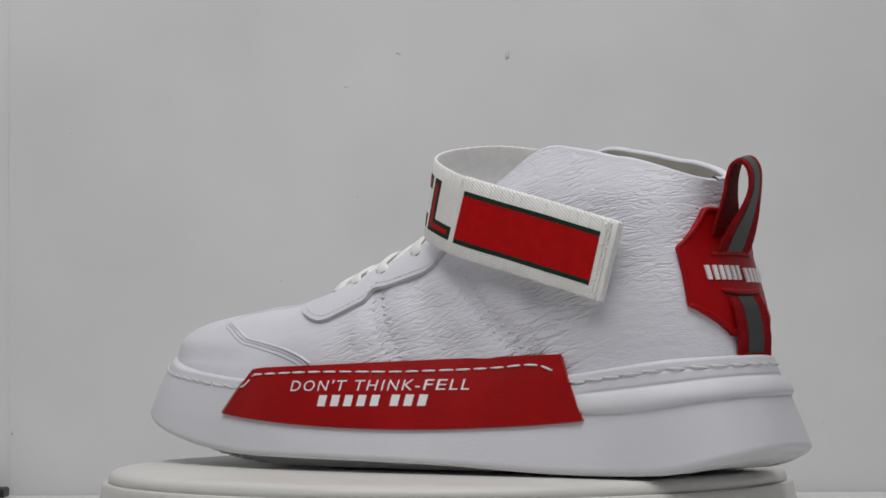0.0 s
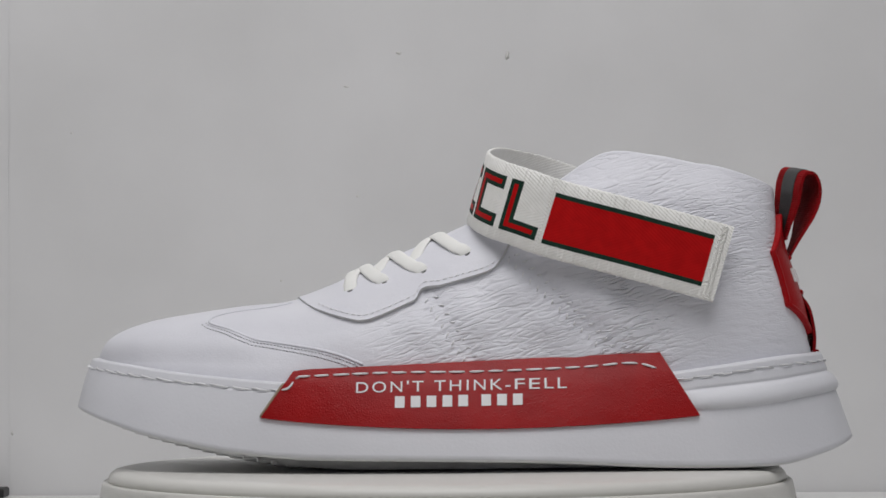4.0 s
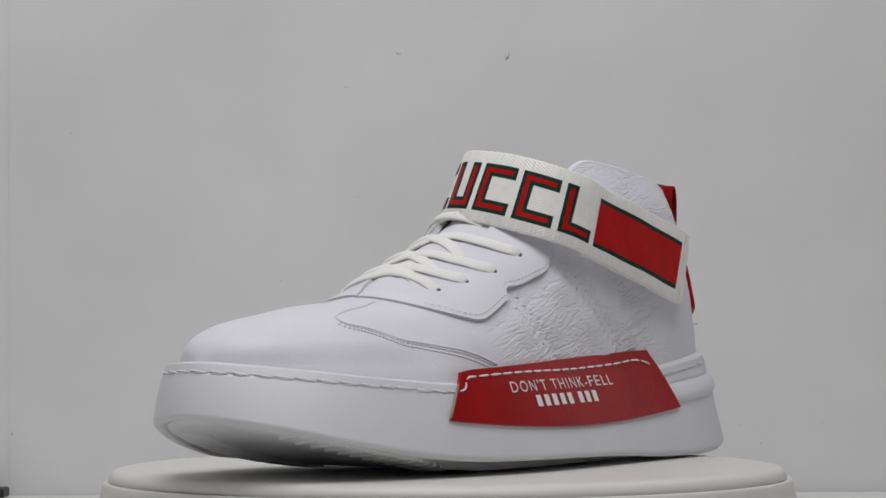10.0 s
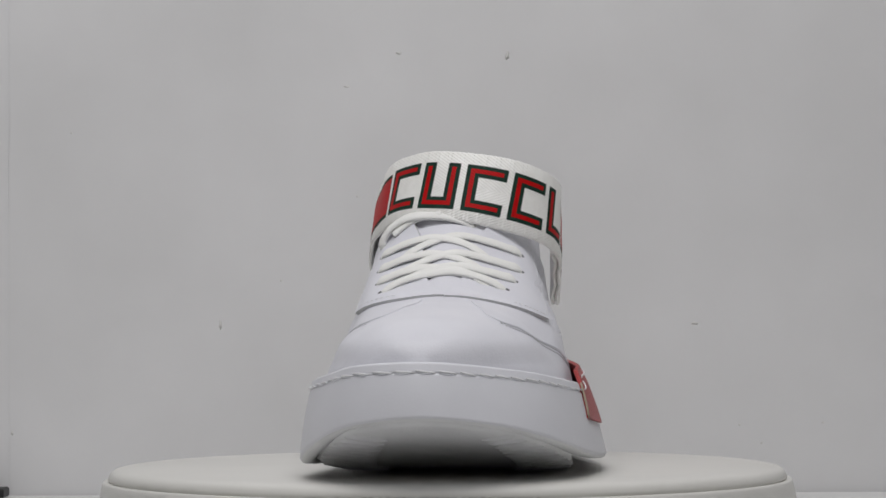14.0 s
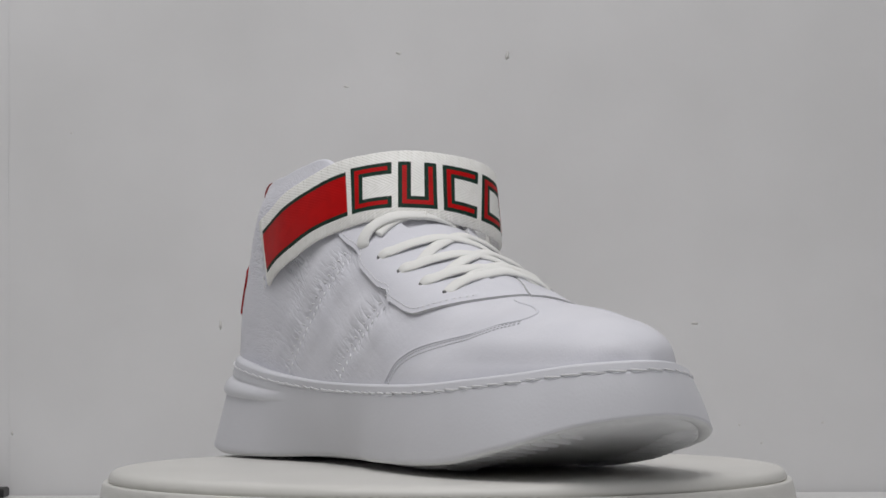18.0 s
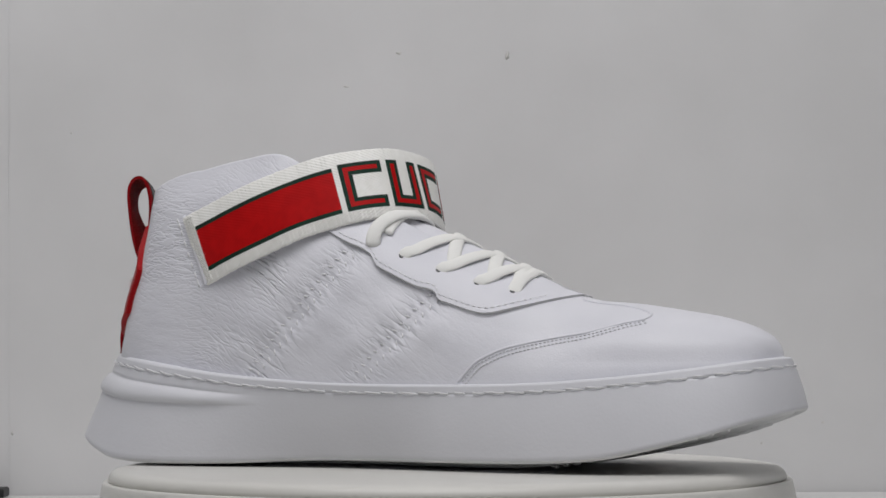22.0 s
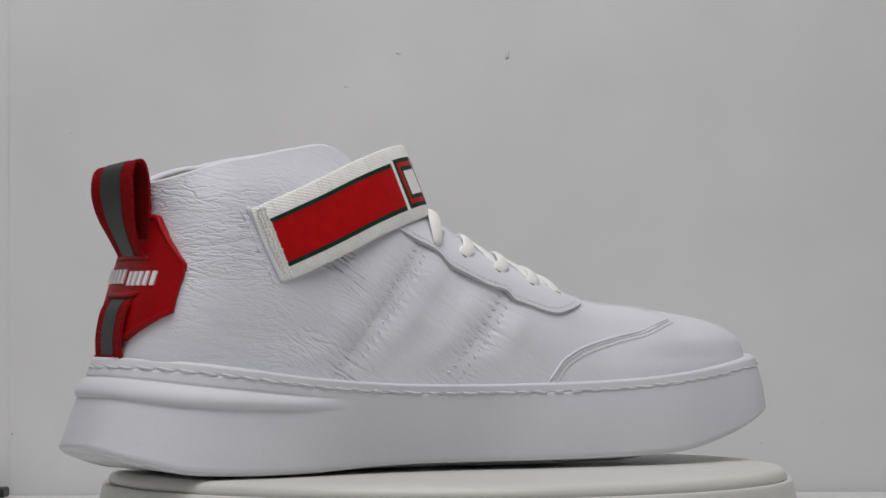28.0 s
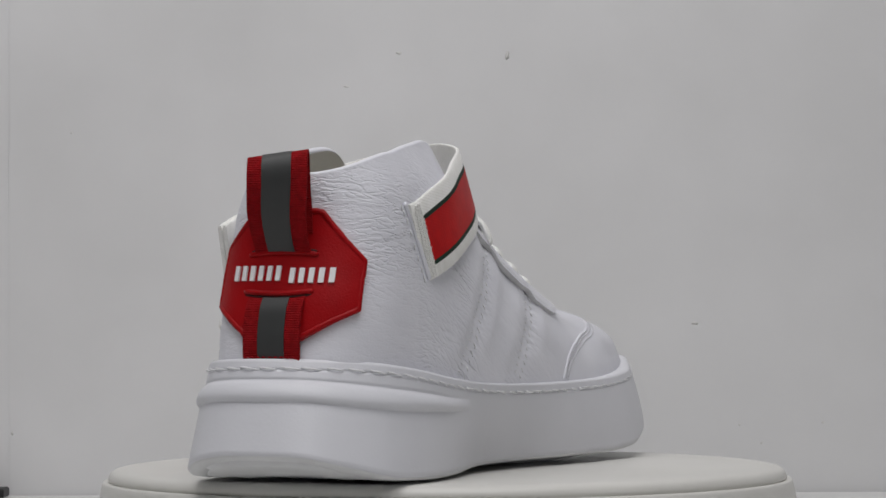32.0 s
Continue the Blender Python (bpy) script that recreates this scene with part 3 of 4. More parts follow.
def relief(x, y, z, sgn):
    """Puffs and creases of the soft leather, in mm outwards."""
    soft = float(smoothstep(46, 8, x)) * float(smoothstep(34, 47, z))
    if soft <= 0:
        return 0.0
    gaps = [seam_gap(x, z, a, b) for a, b in QUILT[sgn]]
    near = min(gaps)
    d = (0.85 if sgn < 0 else 0.8) * sum(pillows(x, z, a, b) for a, b in QUILT[sgn])
    # creases run across the seams, and level round the heel
    front = float(smoothstep(-100, -72, x))
    a = radians(32)
    u, v = x * math.cos(a) - z * math.sin(a), x * math.sin(a) + z * math.cos(a)
    puff = noise.noise(Vector((u * 0.038, sgn * 5.3, v * 0.075)))
    tight = math.exp(-(near / 8) ** 2)
    side = 0.95 if sgn < 0 else 1.0

    def folds(p, q, k, power):
        warp = 0.5 * noise.noise(Vector((p * 0.05, sgn * 2.9, q * 0.08)))
        n = noise.noise(Vector((p * 0.055 * k, sgn * 7.7 + k, q * 0.26 * k + warp)))
        patch = float(smoothstep(-0.25, 0.3, noise.noise(Vector((p * 0.07, sgn * 4.1 + 9, q * 0.09 + k)))))
        return -max(0.0, 1 - abs(n) * 2.7) ** power * (0.25 + 0.75 * patch)

    d += front * (folds(u, v, 1.0, 1.3) * (0.14 + 0.20 * tight) * side + folds(u, v, 2.0, 1.3) * (0.05 + 0.10 * tight))
    p, q = x + 0.6 * y, z + 0.12 * x
    crease = (1 - front) * folds(p, q, 1.1, 1.3) * 0.22
    fine = (1 - front) * folds(p, q, 2.0, 1.3) * 0.12
    calm = 1 - 0.55 * float(smoothstep(92, 106, z))
    return soft * (d + calm * ((0.3 + (0.8 if sgn < 0 else 0.6) * front) * puff + crease + fine))


def build_upper():
    verts, faces = [], []
    outer, inner = side_columns(OUTER), side_columns(INNER)
    n = len(outer)
    for cols, sgn in ((outer, 1), (inner, -1)):
        b = len(verts)
        P = np.array(cols)
        du = np.gradient(P, axis=0)
        dv = np.gradient(P, axis=1)
        N = np.cross(du, dv)
        N /= np.linalg.norm(N, axis=2, keepdims=True) + 1e-9
        if N[n // 2, NV // 3, 1] * sgn < 0:
            N = -N
        for i in range(n):
            for j in range(NV):
                q = P[i, j]
                k = relief(q[0], q[1], q[2], sgn)
                if i == 0:
                    k = 0.0
                if q[0] > 54:
                    k *= 0.15
                verts.append(q + N[i, j] * k)
        faces += grid_faces(n, NV, base=b)
    return verts, faces, outer, inner


upper_v, upper_f, outer_cols, inner_cols = build_upper()
upper = mesh_object("upper", upper_v, upper_f, LEATHER, shoe, "soft white tumbled leather upper with creases")
_bm = bmesh.new()
_bm.from_mesh(upper.data)
bmesh.ops.remove_doubles(_bm, verts=_bm.verts, dist=0.0003)
_toe = [v for v in _bm.verts if v.co.x > 0.061 and v.co.z > 0.0385 and not v.is_boundary]
for _ in range(16):
    bmesh.ops.smooth_vert(_bm, verts=_toe, factor=0.5, use_axis_x=True, use_axis_y=True, use_axis_z=True)
bmesh.ops.recalc_face_normals(_bm, faces=_bm.faces)
_bm.normal_update()
for _w in _toe:
    _w.co += _w.normal * (0.0011 * float(smoothstep(0.061, 0.082, _w.co.x)) * float(smoothstep(0.0385, 0.047, _w.co.z)))
_bm.to_mesh(upper.data)
_bm.free()
upper.data.shade_smooth()
upper_v = [tuple(v.co * 1000) for v in upper.data.vertices]
upper_f = [tuple(p.vertices) for p in upper.data.polygons]

skin = BVHTree.FromPolygons([tuple(v) for v in upper_v] + [tuple(v) for v in midsole_v],
                            list(upper_f) + [tuple(i + len(upper_v) for i in f) for f in midsole_f])


def onto(x, z, sgn, lift=0.0, y0=None):
    """The skin of the shoe at (x, z), seen from the side."""
    hit, nor, _, _ = skin.ray_cast(Vector((x, sgn * 90.0, z)), Vector((0, -sgn, 0)))
    if hit is None:
        return np.array([x, y0 if y0 is not None else sgn * 10.0, z]), np.array([0, sgn, 0.0])
    n = np.array(nor)
    if n[1] * sgn < 0:
        n = -n
    return np.array(hit) + n * lift, n


def onto_top(x, y, lift=0.0):
    hit, nor, _, _ = skin.ray_cast(Vector((x, y, 200.0)), Vector((0, 0, -1)))
    if hit is None:
        return np.array([x, y, 60.0]), np.array([0, 0, 1.0])
    n = np.array(nor)
    if n[2] < 0:
        n = -n
    return np.array(hit) + n * lift, n


def onto_back(y, z, lift=0.0):
    hit, nor, _, _ = skin.ray_cast(Vector((-260.0, y, z)), Vector((1, 0, 0)))
    if hit is None:
        return np.array([-128.0, y, z]), np.array([-1.0, 0, 0])
    n = np.array(nor)
    if n[0] > 0:
        n = -n
    return np.array(hit) + n * lift, n


def blanket(rows, normals, thick, mat, name, parent, label="", cut=None):
    """A thin piece lying on the skin: rows of points, closed underneath."""
    P, N = np.array(rows), np.array(normals)
    n, m, _ = P.shape
    top = (P + N * thick).reshape(-1, 3)
    rim_in = (P - N * 0.6).reshape(-1, 3)
    verts = [*top, *rim_in]
    faces = grid_faces(n, m) + [tuple(n * m + i for i in f[::-1]) for f in grid_faces(n, m)]
    ring = [i * m for i in range(n)] + [(n - 1) * m + j for j in range(1, m)] + [i * m + m - 1 for i in range(n - 2, -1, -1)] + [j for j in range(m - 2, 0, -1)]
    for a, b in zip(ring, ring[1:] + ring[:1]):
        faces.append((a, b, n * m + b, n * m + a))
    ob = sharp(mesh_object(name, verts, faces, mat, parent, label), 40)
    if cut:
        ob.data.materials.append(cut)
        for p in list(ob.data.polygons)[2 * (n - 1) * (m - 1):]:
            p.material_index = 1
    return ob


# inside: a lining that follows the walls and an insole
def build_lining():
    verts, faces = [], []
    for cols, sgn in ((outer_cols, 1), (inner_cols, -1)):
        keep = [c for c in cols if c[0][0] < -21]
        b = len(verts)
        for c in keep:
            for j in range(NV):
                q = np.array(c[j])
                mid = np.array([np.clip(q[0], -100, 200), HEEL_Y - 2, q[2]])
                d = unit(mid - q)
                verts.append(q + d * 4.0 + np.array([0, 0, -0.6]))
        faces += grid_faces(len(keep), NV, base=b)
    return verts, faces


def build_collar_edge():
    """The padded, rolled top edge of the leather."""
    verts, faces = [], []
    for cols in (outer_cols, inner_cols):
        keep = [c for c in cols if c[0][0] < -21]
        e = len(verts)
        for c in keep:
            q = np.array(c[-1]) - np.array([0, 0, 0.4])
            mid = np.array([np.clip(q[0], -100, 200), HEEL_Y - 2, q[2]])
            d = unit(mid - q)
            for a in range(10):
                t = math.pi * 1.15 * a / 9 - 0.1
                verts.append(q + d * (1.7 - 1.7 * math.cos(t)) + np.array([0, 0, 1.3 * math.sin(t)]))
        faces += grid_faces(len(keep), 10, base=e)
    return verts, faces


mesh_object("collar_edge", *build_collar_edge(), SMOOTH, upper, "padded rolled collar edge")
mesh_object("lining", *build_lining(), LINING, shoe, "cream padded textile collar lining")
_rows = []
for _x in np.linspace(-130, -15, 30):
    _h = 22 * (1 - max(0, (-_x - 105) / 27) ** 2.2)
    _rows.append([(_x, 5 + _h * k, 44.0) for k in np.linspace(-1.2, 1.2, 9)])
mesh_object("insole", [p for r in _rows for p in r], grid_faces(30, 9), LINING, shoe, "cream insole")

# tongue under the laces
def tongue_point(x, q):
    zc = np.interp(x, [-40, -28, -15, 0, 20, 40, 57], [104, 99, 92.5, 85.5, 77, 68.0, 59.5])
    half = np.interp(x, [-40, -20, 0, 57], [22, 20, 17, 12])
    return np.array([x, 2 + half * q, zc - 7.5 * q * q])


_rows = [[tongue_point(x, q) for q in np.linspace(-1, 1, 17)] for x in np.linspace(-38, 56, 50)]
_nor = [[np.array([0.42, 0.25 * q, 0.9]) for q in np.linspace(-1, 1, 17)] for x in np.linspace(-38, 56, 50)]
tongue = blanket(_rows, _nor, 1.6, SMOOTH, "tongue", shoe, "padded white leather tongue")


# eyestay: the thick panel that carries the laces, a wavy lower edge with a notch
EYE_LOW = {}
EYE_LOW[1] = [(57, 63.2), (50, 59.0), (44, 56.6), (36, 54.3), (30, 53.6), (24, 55.2), (14, 59.6), (10.5, 61.4), (8.5, 64.8), (6, 66.0), (1, 66.6), (-8, 69.2), (-17, 72.2), (-21, 76), (-26, 85), (-30, 90), (-37, 97)]
EYE_LOW[-1] = [(57, 63.6), (50, 61.2), (44, 59.2), (36, 57.2), (30, 56.2), (24, 57.0), (14, 60.2), (10.5, 61.4), (8.0, 64.4), (5, 65.6), (0, 66.8), (-9, 70.9), (-16, 74.4), (-19.5, 78.6), (-24, 81.4), (-30, 83.8), (-37, 87.5)]


def surface_patch(table, x, z0, m):
    """Points and normals of one side at x, from height z0 up to the throat."""
    c, c1, c2 = column(table, x), column(table, x - 0.5), column(table, x + 0.5)
    z = c[:, 2]
    v0 = float(np.interp(z0, z, np.arange(NV)))
    vs = np.linspace(min(v0, NV - 1.02), NV - 1, m)
    at = lambda a: np.stack([np.interp(vs, np.arange(NV), a[:, k]) for k in range(3)], 1)
    p, du = at(c), at(c2) - at(c1)
    dv = np.gradient(p, axis=0)
    n = np.cross(du, dv)
    n /= np.linalg.norm(n, axis=1, keepdims=True) + 1e-9
    sg = 1.0 if table is OUTER else -1.0
    if n[0, 1] * sg < 0:
        n = -n
    return p, n


def eyestay(sgn):
    table = OUTER if sgn > 0 else INNER
    ctl = np.array(EYE_LOW[sgn], float)[::-1]
    xs = np.concatenate([np.linspace(-37, 5, 58), np.linspace(5.3, 12, 24), np.linspace(12.5, 56.9, 70)])
    low = spline(ctl, 400)
    rows, nors = [], []
    for x in xs:
        z0 = float(np.interp(x, low[:, 0], low[:, 1]))
        p, n = surface_patch(table, x, z0, 16)
        rows.append(p)
        nors.append(n)
    R, N = np.array(rows), np.array(nors)
    N = N * np.interp(xs, [36, 56], [1.0, 0.5])[:, None, None]
    ob = blanket(R + N * 0.2, N, 1.35, SMOOTH, "eyestay", shoe, "raised white leather lace panel with a notched edge", EDGE)
    edge, en = [], []
    for x in xs:
        z0 = float(np.interp(x, low[:, 0], low[:, 1])) + 1.6
        p, n = surface_patch(table, x, z0, 16)
        edge.append(p[0])
        en.append(n[0])
    both = resample(np.concatenate([edge, en], 1)[:-14], step=2.4)
    pieces = []
    for k in range(1, len(both) - 1):
        c, nn = both[k, :3], both[k, 3:]
        d = unit(both[k + 1, :3] - both[k - 1, :3])
        pieces.append(tube([c + nn * 1.66 - d * 0.8, c + nn * 1.78, c + nn * 1.66 + d * 0.8], 0.2, 0.14, nn, 5))
    mesh_object("eyestay_stitching", *merge(pieces), THREAD, ob, "fine white stitching")["kind"] = "stuff"
    return ob


eyestays = [eyestay(1), eyestay(-1)]
roof = BVHTree.FromPolygons([tuple(v.co * 1000) for e in (*eyestays, tongue) for v in e.data.vertices],
                            [tuple(i + o for i in p.vertices) for e, o in zip((*eyestays, tongue), (0, len(eyestays[0].data.vertices), len(eyestays[0].data.vertices) + len(eyestays[1].data.vertices))) for p in e.data.polygons])


def over(x, y):
    hit, nor, _, _ = roof.ray_cast(Vector((x, y, 200.0)), Vector((0, 0, -1)))
    return (hit[2] if hit else onto_top(x, y)[0][2])


def lace(pts, wide=2.65, thick=1.05):
    """One flat soft lace along the points, its broad side to the tongue."""
    P = resample(spline(pts, 60), n=44)
    U = []
    for i in range(44):
        y = P[i][1]
        U.append(unit(np.array([0.40, 0.75 * y / 23.0, 0.85])))
    return mesh_object("lace", *tube(P, wide, thick, np.array(U), 16), LACE, shoe)


def bar(a, b, crest, flat=2.4):
    """A lace from an eyelet of one side across to one of the other, its ends tucked in."""
    a, b = np.array(a, float), np.array(b, float)
    pts = []
    for q in np.linspace(0, 1, 17):
        s = 1 - 2 * q
        p = a + (b - a) * q
        p[2] += (crest - (a[2] + b[2]) / 2) * (1 - abs(s) ** flat) - 1.8 * float(smoothstep(0.9, 1.0, abs(s)))
        if abs(s) < 0.93:
            p[2] = max(p[2], over(p[0], p[1]) + 1.0)
        pts.append(p)
    P = np.array(pts)
    for _ in range(2):
        P[1:-1, 2] = (P[:-2, 2] + P[2:, 2] + 2 * P[1:-1, 2]) / 4
    return P


def eyelet(x, y, panel_of):
    """A punched hole at a lace's end: a solid plug, its inner shade painted dark."""
    ring, n = [], 14
    for k in range(n):
        a = 2 * math.pi * k / n
        px, py = x - 0.1 + 1.0 * math.cos(a), y * 1.01 + 0.85 * math.sin(a)
        ring.append((px, py, over(px, py) + 0.08))
    verts = ring + [(px, py, pz - 1.2) for px, py, pz in ring]
    faces = [tuple(range(n)), tuple(range(2 * n - 1, n - 1, -1))] + [(k, (k + 1) % n, n + (k + 1) % n, n + k) for k in range(n)]
    mesh_object("eyelet", verts, faces, PIT, panel_of, "small dark plug painted as the shade in a punched lace hole", smooth=False)


def laces():
    """Flat laces crossing from eyelet to eyelet over the tongue."""
    outer = [(35.7, 23.9), (22.2, 27.0), (7.3, 28.9), (-9.0, 28.5)]
    inner = [(36.3, -22.4), (22.5, -24.7), (7.0, -25.2), (-8.0, -25.2)]
    # ends on top of the eyelets, then forward and across, and in under the other side
    ends = [(x, y, over(x, y) + 0.4) for x, y in (outer[0], inner[0])]
    lace(bar(*ends, 70.0))
    for q, e in zip((outer[0], inner[0]), eyestays):
        eyelet(q[0], q[1] * 1.01, e)
    for k in range(1, 4):
        for near, sgn, lift in ((outer, 1, 0.2), (inner, -1, 0.7)):
            a = np.array(near[k], float)
            out = 1.0
            way = [(0.6, out), (2.2, out - 0.05), (4.8, 0.86), (8.8, 0.58), (13.2, 0.14), (17.2, -0.36), (20.6, -0.76)]
            if k == 1:
                way = [(dx * 0.72, f) for dx, f in way]
            pts = []
            for i, (dx, f) in enumerate(way):
                x, y = a[0] + dx, a[1] * f
                z = over(x, y) + (-1.6, 0.6, 0.9, 0.9, 0.9, 0.6, -1.3)[i] + (lift if 2 < i < 5 else 0)
                pts.append((x, y, z))
            lace(pts, 2.65, 0.9)
            eyelet(*pts[0][:2], eyestays[0] if sgn > 0 else eyestays[1])
    # the tied end, half under the strap
    lace([(-18.8, -26.0, 82.0), (-19.0, -25.4, 86.0), (-18.0, -22.0, 90.5), (-14.8, -15.0, 94.2), (-11.5, -5, 94.8), (-10.5, 4, 93.2), (-11.0, 11, 90)], 2.8, 1.2)
    lace([(-11.2, -2.0, 95.6), (-13.2, -9.5, 94.4), (-14.8, -16.5, 91.2), (-15.2, -21.5, 87.2)], 2.2, 1.1)
    lace([(-12.0, 8.0, 92.0), (-17.0, 16.0, 89.6), (-21.0, 24.0, 84.6), (-22.5, 27.5, 80.4)], 2.8, 1.3)


laces()


# wing seam: where the quarter overlaps the toe, with a double row of stitches greyed like shaded holes
def wing_seam(sgn):
    if sgn > 0:
        ctl = [(58.0, 12.0), (72, 15.6), (81, 17.2), (86.5, 18.6), (88.6, 21.2), (87.2, 25), (79, 30.8)]
        low = [(71.5, 47.5), (63, 46.3), (50, 44.3), (43.5, 43), (36, 40.8), (29.5, 38.0)]
    else:
        ctl = [(58.0, -6.4), (72, -9.6), (83, -13.2), (87.8, -16.4), (88.6, -19.4), (86.2, -23.1), (79.0, -27.4)]
        low = [(70, 49.6), (59, 48), (47, 45.8), (38, 43.6), (31, 40.6), (27, 38.0), (21, 31.2)]
    line = [onto_top(x, y) for x, y in spline(ctl, 60)] + [onto(x, z, sgn) for x, z in spline(low, 50)]
    P, N = np.array([a for a, _ in line]), np.array([b for _, b in line])
    for _ in range(4):
        P[1:-1] = (P[:-2] + P[2:] + 2 * P[1:-1]) / 4
        N[1:-1] = (N[:-2] + N[2:] + N[1:-1]) / 3
    both = resample(np.concatenate([P, N], 1), n=150)
    P, N = both[:, :3], both[:, 3:]
    seam = mesh_object("wing_seam", *tube(P + N * 0.05, 0.6, 0.42, N, 8), SMOOTH, shoe, "folded leather edge of the toe overlay")
    holes = []
    for row in (1.3, 2.9):
        for k in range(52, 148, 2):
            d = unit(P[min(k + 1, 149)] - P[k - 1])
            out = unit(np.cross(d, N[k]))
            if out[0] - out[2] < 0:
                out = -out
            c = P[k] + out * row
            c2, n2 = onto(c[0], c[2], sgn)
            c = c2 if abs(c2[1] - c[1]) < 4 else c
            holes.append(tube([c - d * 0.55 + N[k] * 0.1, c + N[k] * 0.2, c + d * 0.55 + N[k] * 0.1], 0.33, 0.2, N[k], 5))
    mesh_object("seam_stitching", *merge(holes), HOLE, seam, "double row of fine stitches")["kind"] = "stuff"


wing_seam(1)
wing_seam(-1)


# quilt stitches on the soft sides: two slanted double rows
def quilt_stitches(sgn):
    pieces, pits = [], []
    for a, b in QUILT[sgn]:
        a, b = np.array(a, float), np.array(b, float)
        d = unit(b - a)
        e = np.array([-d[1], d[0]])
        n = int(np.linalg.norm(b - a) / 3.5)
        for k in range(n):
            for row in (-2.0, 2.0):
                c = a + (b - a) * (k + (0.5 if row > 0 else 0.75)) / n + e * row
                u = unit(e * 0.9 + d * (0.55 if row > 0 else -0.55))
                pts = []
                for q in (-0.95, 0.0, 0.95):
                    p, nn = onto(c[0] + u[0] * q, c[1] + u[1] * q, sgn, 0.1 if q else 0.36)
                    pts.append(p)
                if abs(pts[0][1] - pts[2][1]) < 4:
                    pieces.append(tube(pts, 0.34, 0.26, np.array([0, sgn, 0.0]), 6))
                    # dark dots at both ends stand in for the shade inside needle holes
                    for p in (pts[0], pts[2]):
                        away = unit(p - pts[1])
                        pits.append(tube([p + away * 0.05 - np.array([0, sgn * 0.2, 0]), p + away * 0.55 - np.array([0, sgn * 0.1, 0])], 0.3, 0.18, np.array([0, sgn, 0.0]), 6))
    mesh_object("quilt_stitching", *merge(pieces), THREAD, upper, "slanted rows of white quilting stitches")["kind"] = "stuff"
    mesh_object("stitch_hole_shade", *merge(pits), HOLE_DARK, upper, "small needle holes at the stitches")["kind"] = "stuff"


quilt_stitches(1)
quilt_stitches(-1)


# red side panel, wrapped over the outer wall of the sole
lat_order = np.array(sorted([i for i in range(NS) if rim_xy[i][1] > 6 and -134 < rim_xy[i][0] < 128], key=lambda i: rim_xy[i][0]))


def wall_y(x, z):
    """The outer wall's y at (x, z), carried on above the rim."""
    xs = rim_xy[lat_order, 0]
    i = lat_order[int(np.clip(np.searchsorted(xs, x), 0, len(xs) - 1))]
    zr, zf = rim_z(x), flare_z(x, 1.0)
    w = (zr - z) / (zr - zf)
    yr, yf = np.interp(x, xs, rim_xy[lat_order, 1]), np.interp(x, np.sort(flare_xy[lat_order, 0]), flare_xy[lat_order, 1][np.argsort(flare_xy[lat_order, 0])])
    return yr + (yf - yr) * w + 0.66 * math.sin(math.pi * np.clip(w, 0, 1)) - 0.9 * max(0, -w) * 5.5


def panel_point(u, v, lift=0.0):
    """u from the toe end (0) to the heel end (1), v from the lower edge (0) to the upper (1)."""
    xl, xh = 66.5 - 160.0 * u, 55.0 - 134.5 * u
    zl = 18.9 - 4.3 * abs(math.sin(math.pi * u)) ** 0.8
    zh = np.interp(u, [0, 0.04, 0.9, 1.0], [35.6, 36.3, 41.3, 41.7])
    x, z = xl + (xh - xl) * v, zl + (zh - zl) * v
    return np.array([x, wall_y(x, z) + lift, z + 0.15 * lift])


_us, _vs = np.linspace(0, 1, 90), np.linspace(0, 1, 14)
_rows = [[panel_point(u, v, 0.3) for v in _vs] for u in _us]
panel = blanket(_rows, np.tile(np.array([0, 0.96, 0.25]), (90, 14, 1)), 0.9, RED_LEATHER, "side_panel", shoe, "red leather panel with white printed words, stitched over the sole")
_edge = [panel_point(-0.004, v, 0.9) for v in np.linspace(0.02, 0.75, 12)]
mesh_object("panel_edge", *tube(_edge, 0.5, 0.5, np.array([0, 1.0, 0.2]), 6), TAN, panel, "raw tan edge of the panel")


def flat_text(words, size):
    """Outline of printed words as flat polygons, in mm, from the left end of the base line."""
    cu = bpy.data.curves.new("words", "FONT")
    cu.body, cu.size, cu.space_character, cu.resolution_u = words, size, 1.12, 4
    tmp = new("words", cu)
    bpy.context.view_layer.update()
    me = bpy.data.meshes.new_from_object(tmp.evaluated_get(bpy.context.evaluated_depsgraph_get()))
    bm = bmesh.new()
    bm.from_mesh(me)
    bmesh.ops.subdivide_edges(bm, edges=[e for e in bm.edges if e.calc_length() > size * 0.35], cuts=1)
    bmesh.ops.triangulate(bm, faces=bm.faces)
    v = [tuple(p.co) for p in bm.verts]
    f = [tuple(p.index for p in face.verts) for face in bm.faces]
    bm.free()
    bpy.data.objects.remove(tmp)
    bpy.data.curves.remove(cu)
    bpy.data.meshes.remove(me)
    return v, f


